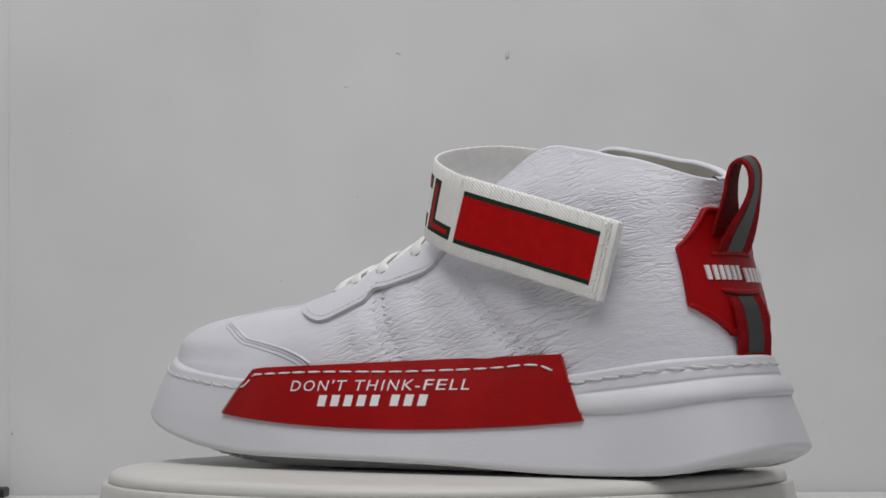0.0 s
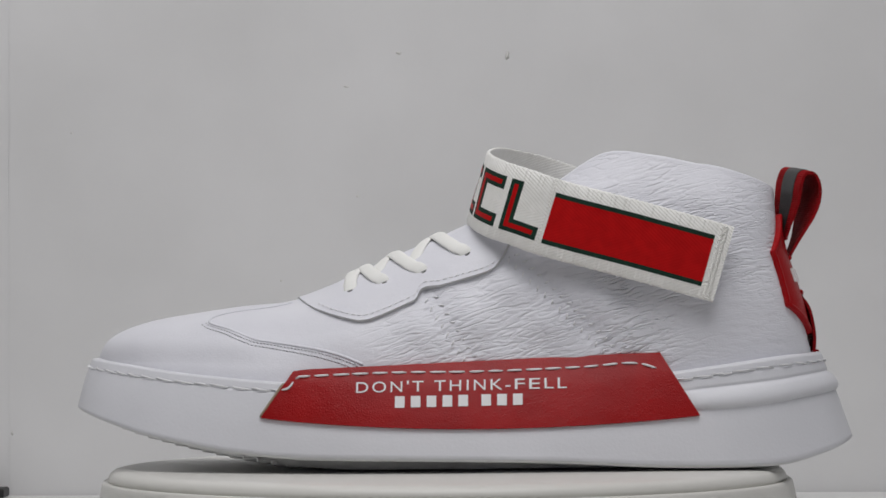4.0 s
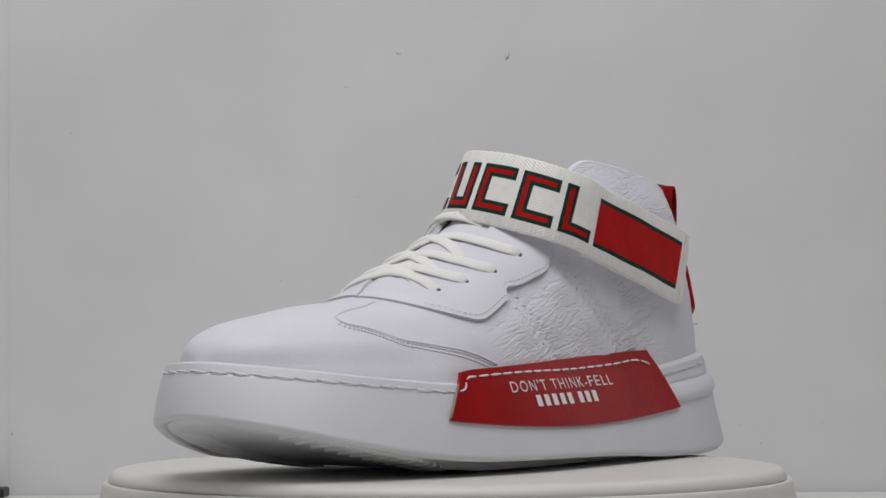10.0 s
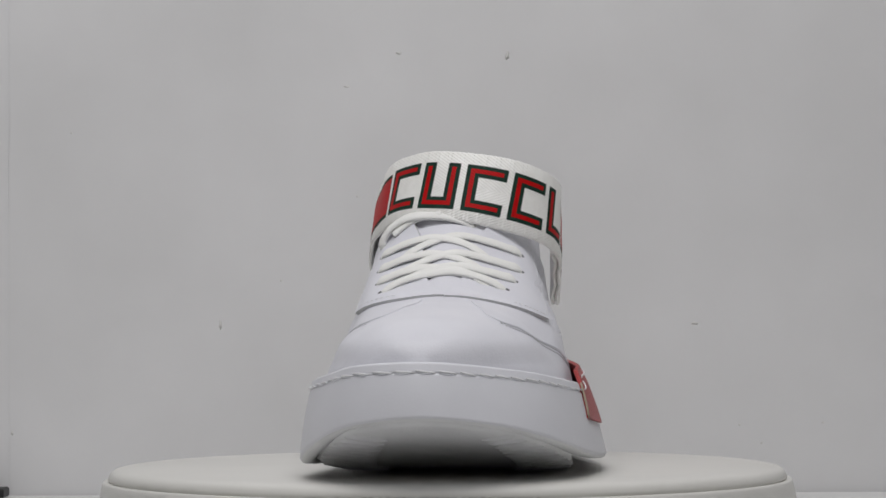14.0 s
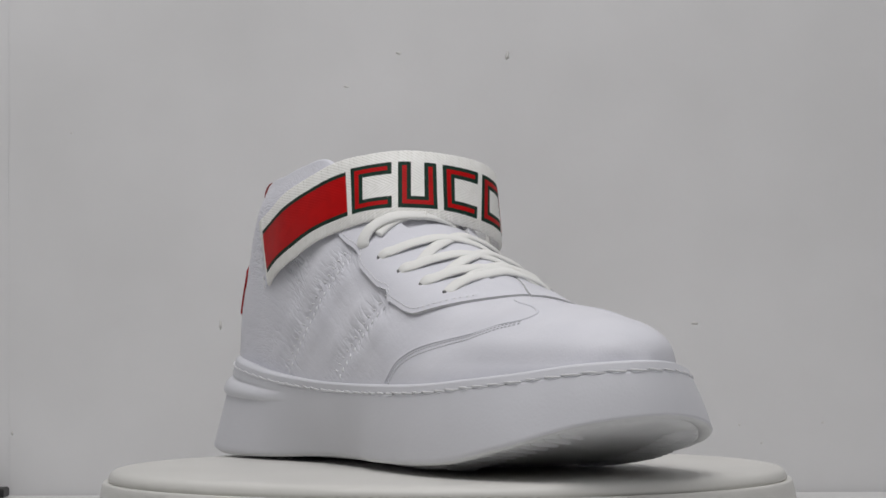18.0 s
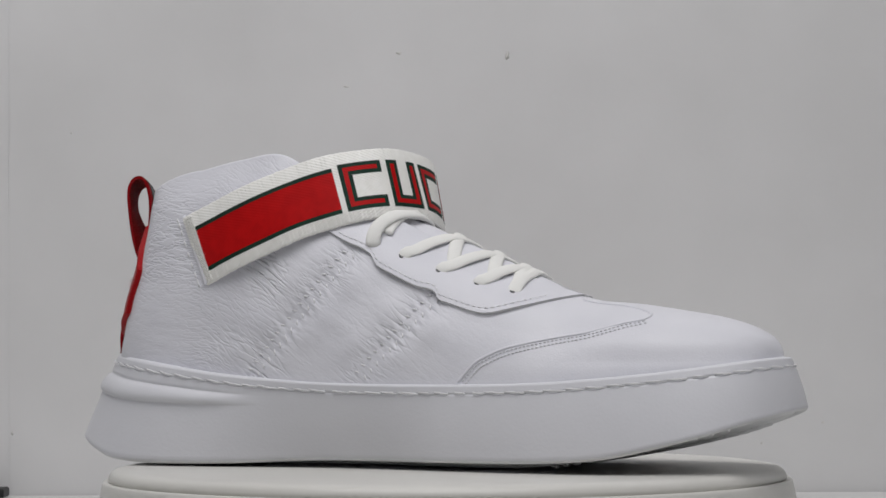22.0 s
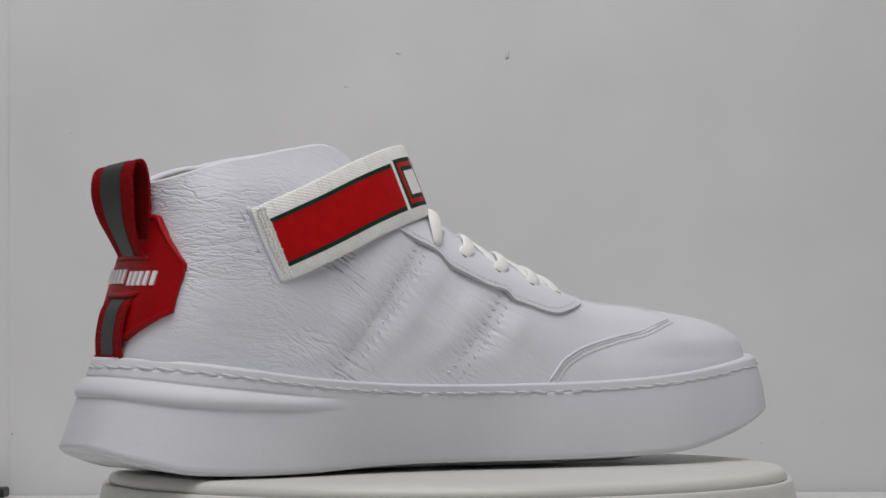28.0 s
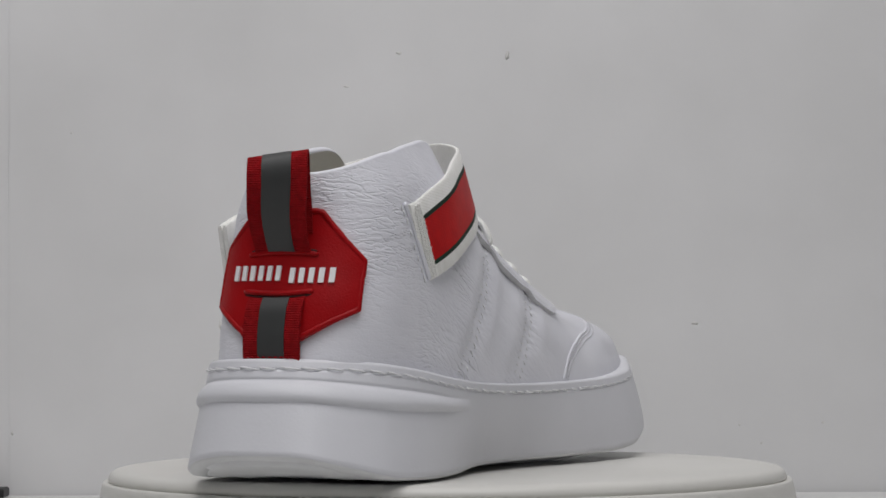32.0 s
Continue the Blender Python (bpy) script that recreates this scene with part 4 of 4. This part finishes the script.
def print_on_panel():
    # letter by letter, on the widths of a plain wide sans alphabet: ink start, ink width, advance
    shapes = {"D": (80, 590, 722), "O": (50, 680, 778), "N": (75, 570, 722), "'": (50, 95, 191), "T": (20, 570, 611), " ": (0, 0, 278), "H": (80, 560, 722),
              "I": (95, 95, 278), "K": (75, 590, 667), "-": (35, 260, 333), "F": (80, 490, 611), "E": (80, 540, 667), "L": (75, 450, 556)}
    words = "DON'T THINK-FELL"
    track = 95
    total = sum(shapes[c][2] + track for c in words) - track
    k = 77.5 / total
    at, verts, f = 0.0, [], []
    for c in words:
        start, ink, step = shapes[c]
        if ink:
            v, g = flat_text(c, 5.6)
            lo, hi = min(p[0] for p in v), max(p[0] for p in v)
            base = len(verts)
            for x, y, _ in v:
                px = 32.3 - (at + start + (x - lo) / (hi - lo) * ink) * k
                z = 27.8 + y * 1.0 + (32.3 - px) * 0.016
                verts.append((px, wall_y(px, z) + 1.45, z + 0.2))
            f += [tuple(base + q for q in t) for t in g]
        at += step + track
    mesh_object("printed_line", verts, f, INK, panel, "white printed words DON'T THINK-FELL", smooth=False)
    # a name below stays a row of plain bars
    pieces = []
    widths = [3.5] * 5 + [0] + [3.5] * 3
    x = 17.6
    for w in widths:
        if w:
            z0 = 22.4 + (17.6 - x) * 0.016
            vs = []
            for q in np.linspace(0, 1, 4):
                px = x - w * q
                for z in (z0, z0 + 2.0, z0 + 4.1):
                    vs.append((px, wall_y(px, z) + 1.45, z + 0.2))
            pieces.append((vs, grid_faces(4, 3)))
            x -= w + 2.25
        else:
            x -= 2.6
    for vs, fs in pieces:
        mesh_object("printed_bar", vs, fs, INK, panel, "", smooth=False)


print_on_panel()


# welt stitching round the rim, and over the red panel
def rim_stitches():
    loop = np.array([sidewall(i, 0.0) for i in range(NS)])
    d = np.concatenate([[0], np.cumsum(np.linalg.norm(np.diff(np.vstack([loop, loop[:1]]), axis=0), axis=1))])
    white, over_red = [], []
    total = d[-1]
    n = int(total / 7.4)
    rng = random.Random(2)
    for k in range(n):
        pts, ups = [], []
        s0 = k * total / n
        for q in np.linspace(0, 1, 5):
            s = (s0 + 6.9 * q) % total
            i = int(np.searchsorted(d, s)) % NS
            r = sidewall(i, 0.0)
            o = -np.array([*inward(i), 0.0])
            drop = 2.9 + (0.5 - q) * 0.75 + 0.15 * rng.random()
            w = drop / (r[2] - sidewall(i, 1.0)[2])
            p = sidewall(i, w) + o * (0.18 + 0.5 * math.sin(math.pi * q))
            pts.append(p)
            ups.append(o)
        x = pts[2][0]
        if pts[2][1] > 0 and -86 < x < 58:
            continue
        white.append(tube(pts, 0.36, 0.32, np.array(ups), 6))
    mesh_object("rim_stitching", *merge(white), THREAD, midsole, "row of long white stitches round the rim")["kind"] = "stuff"
    line = spline([(60, 28.8), (56.5, 29.6), (53.5, 33.2), (49, 33.9), (20, 35.0), (-15, 35.3), (-50, 36.6), (-68, 38.0), (-77, 36.4), (-85, 32.6)], 120)
    path = resample(line, n=300)
    step = 300 * 7.2 / 152
    k = 2.0
    while k + step < 300:
        seg = [path[int(k + step * 0.80 * q)] for q in np.linspace(0, 1, 5)]
        pts = [np.array([x, wall_y(x, z) + 1.35 + 0.4 * math.sin(math.pi * q), z + 0.2]) for (x, z), q in zip(seg, np.linspace(0, 1, 5))]
        over_red.append(tube(pts, 0.4, 0.3, np.array([0, 1.0, 0.2]), 6))
        k += step
    mesh_object("panel_stitching", *merge(over_red), THREAD, panel, "row of long white stitches")["kind"] = "stuff"


rim_stitches()

# ---- the ankle strap: a webbing band from the outer end, round the front, to the inner side
STRAP_MID = spline([(-102.9, 41.1, 74.2), (-96, 41.3, 76.2), (-70, 42.3, 83.5), (-41, 42.6, 91.3), (-29, 40.8, 95.5), (-20, 35, 98.8), (-14.5, 25.5, 102), (-13, 13, 104.8),
                    (-15.0, 0, 106.4), (-22, -13, 106.6), (-35.2, -23.3, 104.0), (-52, -29.5, 98.4), (-70, -32.6, 90.8), (-87.2, -31.4, 83.4), (-93.0, -29.4, 80.9)], 400)
_d = np.concatenate([[0], np.cumsum(np.linalg.norm(np.diff(STRAP_MID, axis=0), axis=1))])
_zero = _d[int(np.argmin(np.linalg.norm(STRAP_MID - np.array([-40.0, 42.6, 91.5]), axis=1)))]
S_LO, S_HI = -_zero, _d[-1] - _zero


def scallop(s, w):
    """The woven edge: small loops of yarn along both sides."""
    return (0.22 * abs(math.sin(s * math.pi / 1.75)) + 0.06 * math.sin(s * 1.3)) * math.copysign(1.0, w) if abs(w) > 0.995 else 0.0


def strap_point(s, w, lift=0.0):
    """s along the band in mm (0 at the outer patch's front edge), w across it from -1 to 1."""
    q = np.clip(s + _zero, 0, _d[-1])
    c = np.array([np.interp(q, _d, STRAP_MID[:, k]) for k in range(3)])
    a = np.array([np.interp(min(q + 2, _d[-1]), _d, STRAP_MID[:, k]) for k in range(3)])
    b = np.array([np.interp(max(q - 2, 0), _d, STRAP_MID[:, k]) for k in range(3)])
    t = unit(a - b)
    lean = np.array([np.interp(s, [-60, 0, 25, 50, 80, 150], v) for v in ((-0.33, -0.36, -0.26, -0.30, -0.40, -0.50), (0.0, 0.0, 0.14, 0.2, 0.14, 0.12), (1, 1, 1, 1, 1, 1))])
    wv = unit(lean - t * (lean @ t))
    n = np.cross(wv, t)
    if n @ (c - np.array([-62.0, 4.0, c[2]])) < 0:
        n = -n
    sag = 0.35 * math.sin(s * 0.21) * w
    return c + wv * (14.3 * w + scallop(s, w)) + n * (lift + sag), n


def strap_patch(name, s0, s1, w0, w1, lift, thick, mat, parent, label="", ns=None):
    ns = ns or max(4, int((s1 - s0) / 2.0))
    across = np.array([w0, w0 * 0.965, w0 * 0.5, 0, w1 * 0.5, w1 * 0.965, w1]) if w1 - w0 > 1.9 else np.linspace(w0, w1, 5)
    rows, nors = [], []
    for s in np.linspace(s0, s1, ns):
        row = [strap_point(s, w, lift) for w in across]
        rows.append([r[0] for r in row])
        nors.append([r[1] for r in row])
    P, N = np.array(rows), np.array(nors)
    n, m, _ = P.shape
    T = np.full((n, m, 1), thick)
    if m == 7:
        # the edges of the band are rounded off
        T[:, (0, -1)] *= 0.68
        P = P.copy()
        P[:, (0, -1)] += N[:, (0, -1)] * thick * 0.25
        T[:, (0, -1)] -= thick * 0.25
    verts = [*(P + N * T).reshape(-1, 3), *P.reshape(-1, 3)]
    faces = grid_faces(n, m) + [tuple(n * m + i for i in f[::-1]) for f in grid_faces(n, m)]
    ring = [i * m for i in range(n)] + [(n - 1) * m + j for j in range(1, m)] + [i * m + m - 1 for i in range(n - 2, -1, -1)] + [j for j in range(m - 2, 0, -1)]
    faces += [(a, b, n * m + b, n * m + a) for a, b in zip(ring, ring[1:] + ring[:1])]
    ob = sharp(mesh_object(name, verts, faces, mat, parent, label), 40)
    uv = ob.data.uv_layers.new(name="band")
    for loop in ob.data.loops:
        i, j = divmod(loop.vertex_index % (n * m), m)
        uv.data[loop.index].uv = ((s0 + (s1 - s0) * i / (n - 1)) * MM, across[j] * 14.3 * MM + 0.0572)
    return ob


strap = strap_patch("ankle_strap", S_LO, S_HI, -1, 1, -0.7, 1.6, WEB, shoe, "cream twill ankle strap with red and green print", 620)
strap_patch("strap_end", S_LO, 4.0, -1, 1, -2.6, 1.6, WEB, strap, "folded-under layer of the strap end", 180)


def block(name, s0, s1, w0, w1, label=""):
    """A red bar with a dark green border."""
    g = strap_patch(name, s0, s1, w0, w1, 0.9, 0.12, GREEN_PRINT, strap, label)
    return g


red_patch = block("striped_patch", -59.4, 1.2, -0.70, 0.66, "red block between two dark green stripes")
strap_patch("red_field", -59.4, 1.2, -0.58, 0.54, 1.02, 0.1, RED_PRINT, red_patch)
red_patch = block("striped_patch", 93.0, S_HI - 5.0, -0.69, 0.60, "red block between two dark green stripes")
strap_patch("red_field", 93.0, S_HI - 5.0, -0.575, 0.485, 1.02, 0.1, RED_PRINT, red_patch)


def bracket(s0, s1, open_side):
    """One plain angular shape of the printed band: bars in dark green with a red core."""
    t = 4.9
    tw = t / 14.3
    bars = {"left": (s1 - t, s1, -0.69, 0.66), "right": (s0, s0 + t, -0.69, 0.66), "low": (s0, s1, -0.69, -0.69 + tw), "high": (s0, s1, 0.66 - tw, 0.66)}
    for key, (a, b, c, d) in bars.items():
        if key in open_side:
            continue
        g = strap_patch("printed_bar", a, b, c, d, 0.9, 0.12, GREEN_PRINT, strap)
        e, h = 1.6, 1.6 / 14.3
        if key in ("left", "right"):
            strap_patch("red_core", a + e, b - e, c + h, d - h, 1.02, 0.1, RED_PRINT, g)
        else:
            strap_patch("red_core", a + e, b - e, c + h, d - h, 1.02, 0.1, RED_PRINT, g)


bracket(3.6, 18.4, ("right", "high"))
bracket(20.9, 36.0, ("right",))
bracket(38.4, 54.2, ("right",))
bracket(56.8, 71.8, ("high",))
bracket(74.2, 90.8, ("right",))

# stitched ends of the strap
def end_stitches():
    pieces = []
    rng = random.Random(9)

    def tick(s, w, ds, dw, r, lift=0.95):
        p, n = strap_point(s, w, lift)
        q, _ = strap_point(s + ds, w + dw, lift)
        pieces.append(tube([p, (p + q) / 2 + n * r * 0.8, q], r, r * 0.75, n, 6))

    for s, way in ((S_LO + 1.6, 1), (S_HI - 1.2, -1)):
        for col in ((0.0, 1.2, 2.4) if way < 0 else (0.0, 1.3)):
            for w in np.linspace(-0.96, 0.92, 46):
                tick(s + way * (col + 0.5 * rng.random()), w, way * (1.2 + 0.5 * rng.random()), 0.015 + 0.04 * rng.random(), 0.22 + 0.08 * rng.random())
    for w in np.linspace(-0.98, 0.92, 22):
        tick(2.5, w, 0.15, 0.055, 0.28)
    mesh_object("strap_stitching", *merge(pieces), CREAM_THREAD, strap, "dense cream stitching at the strap ends")["kind"] = "stuff"


end_stitches()

# slit of the inner side that the strap comes out of: a folded leather lip with stitches
_lip = [onto(x, z, -1, 0.3) for x, z in spline([(-99, 95), (-96.5, 90), (-92.3, 80), (-88.2, 71), (-87, 68.5)], 30)]
_P, _N = np.array([a for a, _ in _lip]), np.array([b for _, b in _lip])
lip = mesh_object("strap_slit", *tube(_P, 1.2, 0.7, _N, 10), SMOOTH, shoe, "folded leather lip where the strap comes out")
_st = []
for k in range(2, 28, 3):
    c = _P[k] + np.array([-3.2, 0, -0.8])
    c, n = onto(c[0], c[2], -1, 0.25)
    _st.append(tube([c + np.array([-0.4, 0, 1.1]), c + n * 0.2, c + np.array([0.4, 0, -1.1])], 0.45, 0.3, n, 6))
mesh_object("slit_stitching", *merge(_st), THREAD, lip, "row of white stitches")


# ---- heel badge of red rubber, an eight-sided plate with two slots
def badge_edges():
    low = [(28.6, 58.8), (14.6, 48.2), (-6.0, 47.4), (-22.5, 57.3)]
    high = [(27.6, 79.0), (15.2, 93.5), (-8.8, 92.2), (-22.5, 74.5)]
    return resample(low, n=40), resample(high, n=40)


def heel_dir(y, z):
    """A point of the heel met from behind."""
    return onto_back(y, z)


def build_badge():
    ys_l, ys_h = badge_edges()
    rows, nors = [], []
    for k in range(40):
        row, nr = [], []
        for q in np.linspace(0, 1, 22):
            y, z = ys_l[k] + (ys_h[k] - ys_l[k]) * q
            p, n = heel_dir(y, z)
            row.append(p)
            nr.append(n)
        rows.append(row)
        nors.append(nr)
    R, N = np.array(rows), np.array(nors)
    for _ in range(4):
        R[1:-1, 1:-1] = (R[:-2, 1:-1] + R[2:, 1:-1] + R[1:-1, :-2] + R[1:-1, 2:]) / 4
        N[1:-1, 1:-1] = (N[:-2, 1:-1] + N[2:, 1:-1] + N[1:-1, :-2] + N[1:-1, 2:]) / 4
    return R, N


badge_R, badge_N = build_badge()
badge = blanket(badge_R, badge_N, 1.8, RED_RUBBER, "heel_badge", shoe, "eight-sided red rubber heel badge with raised lettering bars")
_ring = np.concatenate([badge_R[:, 0], badge_R[-1, 1:], badge_R[-2::-1, -1], badge_R[0, -2::-1]])
_rn = np.concatenate([badge_N[:, 0], badge_N[-1, 1:], badge_N[-2::-1, -1], badge_N[0, -2::-1]])
_both = resample(np.concatenate([_ring, _rn], 1), n=160)
_c = badge_R[20, 11]
_in = _both[:, :3] + 1.0 * np.array([unit(_c - p) for p in _both[:, :3]])
mesh_object("badge_rim", *tube(_in + _both[:, 3:] * 1.75, 1.0, 0.75, _both[:, 3:], 8), RED_RUBBER, badge, "raised border of the badge")
_in2 = _both[:, :3] + 4.0 * np.array([unit(_c - p) for p in _both[:, :3]])
_st = []
for k in range(0, 160, 3):
    if _in2[k][1] < -12 or _in2[k][1] > 19:
        a, b = _in2[k] + _both[k, 3:] * 1.85, _in2[(k + 1) % 160] + _both[k, 3:] * 1.85
        _st.append(tube([a, (a + b) / 2 + _both[k, 3:] * 0.2, b], 0.4, 0.3, _both[k, 3:], 5))
mesh_object("badge_stitching", *merge(_st), RED_WEB, badge, "red stitching along the badge's sides")["kind"] = "stuff"


def badge_tree():
    return BVHTree.FromPolygons([tuple(v.co * 1000) for v in badge.data.vertices], [tuple(p.vertices) for p in badge.data.polygons])


_bt = badge_tree()


def on_badge(y, z, lift):
    hit, nor, _, _ = _bt.ray_cast(Vector((-260.0, y, z)), Vector((1, 0, 0)))
    if hit is None:
        h, n = heel_dir(y, z)
        return h + n * (1.8 + lift), n
    n = np.array(nor)
    if n[0] > 0:
        n = -n
    return np.array(hit) + n * lift, n


def badge_bars():
    """Raised white name on the badge, kept as plain upright bars."""
    y = 21.8
    for group_n, top in ((6, 72.9), (5, 72.1)):
        for k in range(group_n):
            w = 1.7 if group_n == 6 else 1.8
            verts = []
            for q in np.linspace(0, 1, 3):
                for z in (top - 5.0, top - 2.5, top):
                    p, n = on_badge(y - w * q, z, 0.75)
                    verts.append(p)
            for q in np.linspace(0, 1, 3):
                for z in (top - 5.0, top - 2.5, top):
                    p, n = on_badge(y - w * q, z, -0.4)
                    verts.append(p)
            faces = grid_faces(3, 3) + grid_faces(3, 3, base=9)
            ring = [0, 1, 2, 5, 8, 7, 6, 3]
            faces += [(a, b, 9 + b, 9 + a) for a, b in zip(ring, ring[1:] + ring[:1])]
            mesh_object("raised_bar", verts, faces, INK, badge, "", smooth=False)
            y -= w + 1.6
        y -= 1.9


badge_bars()
for _z, _dip in ((77.6, -1), (63.6, 1)):
    pts = [on_badge(HEEL_Y - 0.5 + 13.0 * s, _z + _dip * 0.8 * s * s, 0.25) for s in np.linspace(-1, 1, 21)]
    mesh_object("badge_slot", *tube([a for a, _ in pts], 0.9, 0.7, np.array([b for _, b in pts]), 8), RED_RUBBER, badge, "raised lip of a slot")
    # a dark strip beside the lip paints the slit's inner shade
    pts = [on_badge(HEEL_Y - 0.5 + 12.4 * s, _z + _dip * (0.8 * s * s - 1.15), 0.02) for s in np.linspace(-1, 1, 21)]
    mesh_object("slot_shade", *tube([a for a, _ in pts], 0.5, 0.14, np.array([b for _, b in pts]), 6), SLIT, badge, "dark slit that the webbing passes through")


# ---- pull loop: red webbing with a grey reflective stripe
def twisted(v, turn):
    """Turn a point of the loop about its upright middle, more the higher it is."""
    x, y, z = v
    a = radians(turn) * float(smoothstep(79, 103, z))
    cx, cy = -133.0, 3.2
    if turn:
        z -= 0.13 * (y - cy + 2.0) * float(smoothstep(79, 103, z))
    return (cx + (x - cx) * math.cos(a) - (y - cy) * math.sin(a), cy + (x - cx) * math.sin(a) + (y - cy) * math.cos(a), z)


def ribbon_frame(P, i):
    a, b = P[max(i - 1, 0)], P[min(i + 1, len(P) - 1)]
    t = unit(np.array([b[0] - a[0], b[1] - a[1]]))
    return np.array([-t[1], t[0]])


def webbing(name, path, half, parent, label, y_c, turn=0.0, thick=1.1):
    """A ribbon whose path lies in the x-z plane, its width along y."""
    P = resample(spline(path, 80), n=70)
    verts = []
    for i, (x, z) in enumerate(P):
        n = ribbon_frame(P, i)
        for y, o in [(-half, 0), (-half, 1), (-half * 0.5, 1), (half * 0.5, 1), (half, 1), (half, 0), (half * 0.5, 0), (-half * 0.5, 0)]:
            k = thick * (0.5 - o)
            verts.append(twisted((x + n[0] * k, y_c + y, z + n[1] * k), turn))
    faces = grid_faces(70, 8, False, True) + [tuple(range(8)), tuple(69 * 8 + j for j in range(8))]
    return sharp(mesh_object(name, verts, faces, RED_WEB, parent, label), 50), P


def stripe(P, half, y_c, off, parent, turn=0.0):
    verts = []
    for i, (x, z) in enumerate(P):
        n = ribbon_frame(P, i)
        for y, o in [(-half, off * 0.6), (-half, off), (half, off), (half, off * 0.6)]:
            verts.append(twisted((x + n[0] * o, y_c + y, z + n[1] * o), turn))
    faces = grid_faces(len(P), 4, False, True) + [(0, 1, 2, 3), tuple((len(P) - 1) * 4 + j for j in range(4))]
    return sharp(mesh_object("reflective_stripe", verts, faces, REFLECT, parent, "grey reflective tape"), 50)


LOOP_Y = 3.9
loop_path = [(-129.8, 77.5), (-132.2, 82), (-136.2, 92), (-138.4, 101.0), (-138.2, 107.2), (-135.8, 110.7), (-132.6, 110.4), (-130.6, 106.0), (-129.4, 98), (-128.4, 90), (-128.0, 84)]
pull_loop, _P = webbing("pull_loop", loop_path, 10.3, shoe, "red webbing heel pull loop with a grey stripe", LOOP_Y, 20)
stripe(_P, 5.0, LOOP_Y + 0.3, 0.8, pull_loop, 20)
low_path = [(-131.0, 64.5), (-133.8, 62.6), (-136.8, 58.5), (-138.3, 53), (-139.0, 48), (-138.9, 43), (-138.7, 39.0)]
low_loop, _P = webbing("lower_loop", low_path, 10.6, shoe, "red webbing tab with a grey stripe above the sole", LOOP_Y + 0.2)
stripe(_P, 5.0, LOOP_Y + 0.2, -0.8, low_loop)
# a row of red stitches across its foot
_st = []
for _k in range(9):
    _y = LOOP_Y - 9.2 + 2.2 * _k
    _st.append(tube([(-140.0, _y, 42.0), (-140.45, _y + 0.7, 42.1), (-140.0, _y + 1.5, 42.0)], 0.35, 0.3, (-1.0, 0, 0), 6))
mesh_object("loop_stitching", *merge(_st), RED_WEB, low_loop, "row of red stitches across the tab")["kind"] = "stuff"


# ---------------------------------------------------------------- what moves
def motions():
    """The table turns the sneaker once round, nearly."""
    walk(shoe, [(2.0 * k, pose(0, 0, SHOE_Z, 0, 0, a)) for k, a in enumerate(TURN)])
    walk(platter, [(2.0 * k, pose(0, 0, 0, 0, 0, a)) for k, a in enumerate(TURN)])


motions()
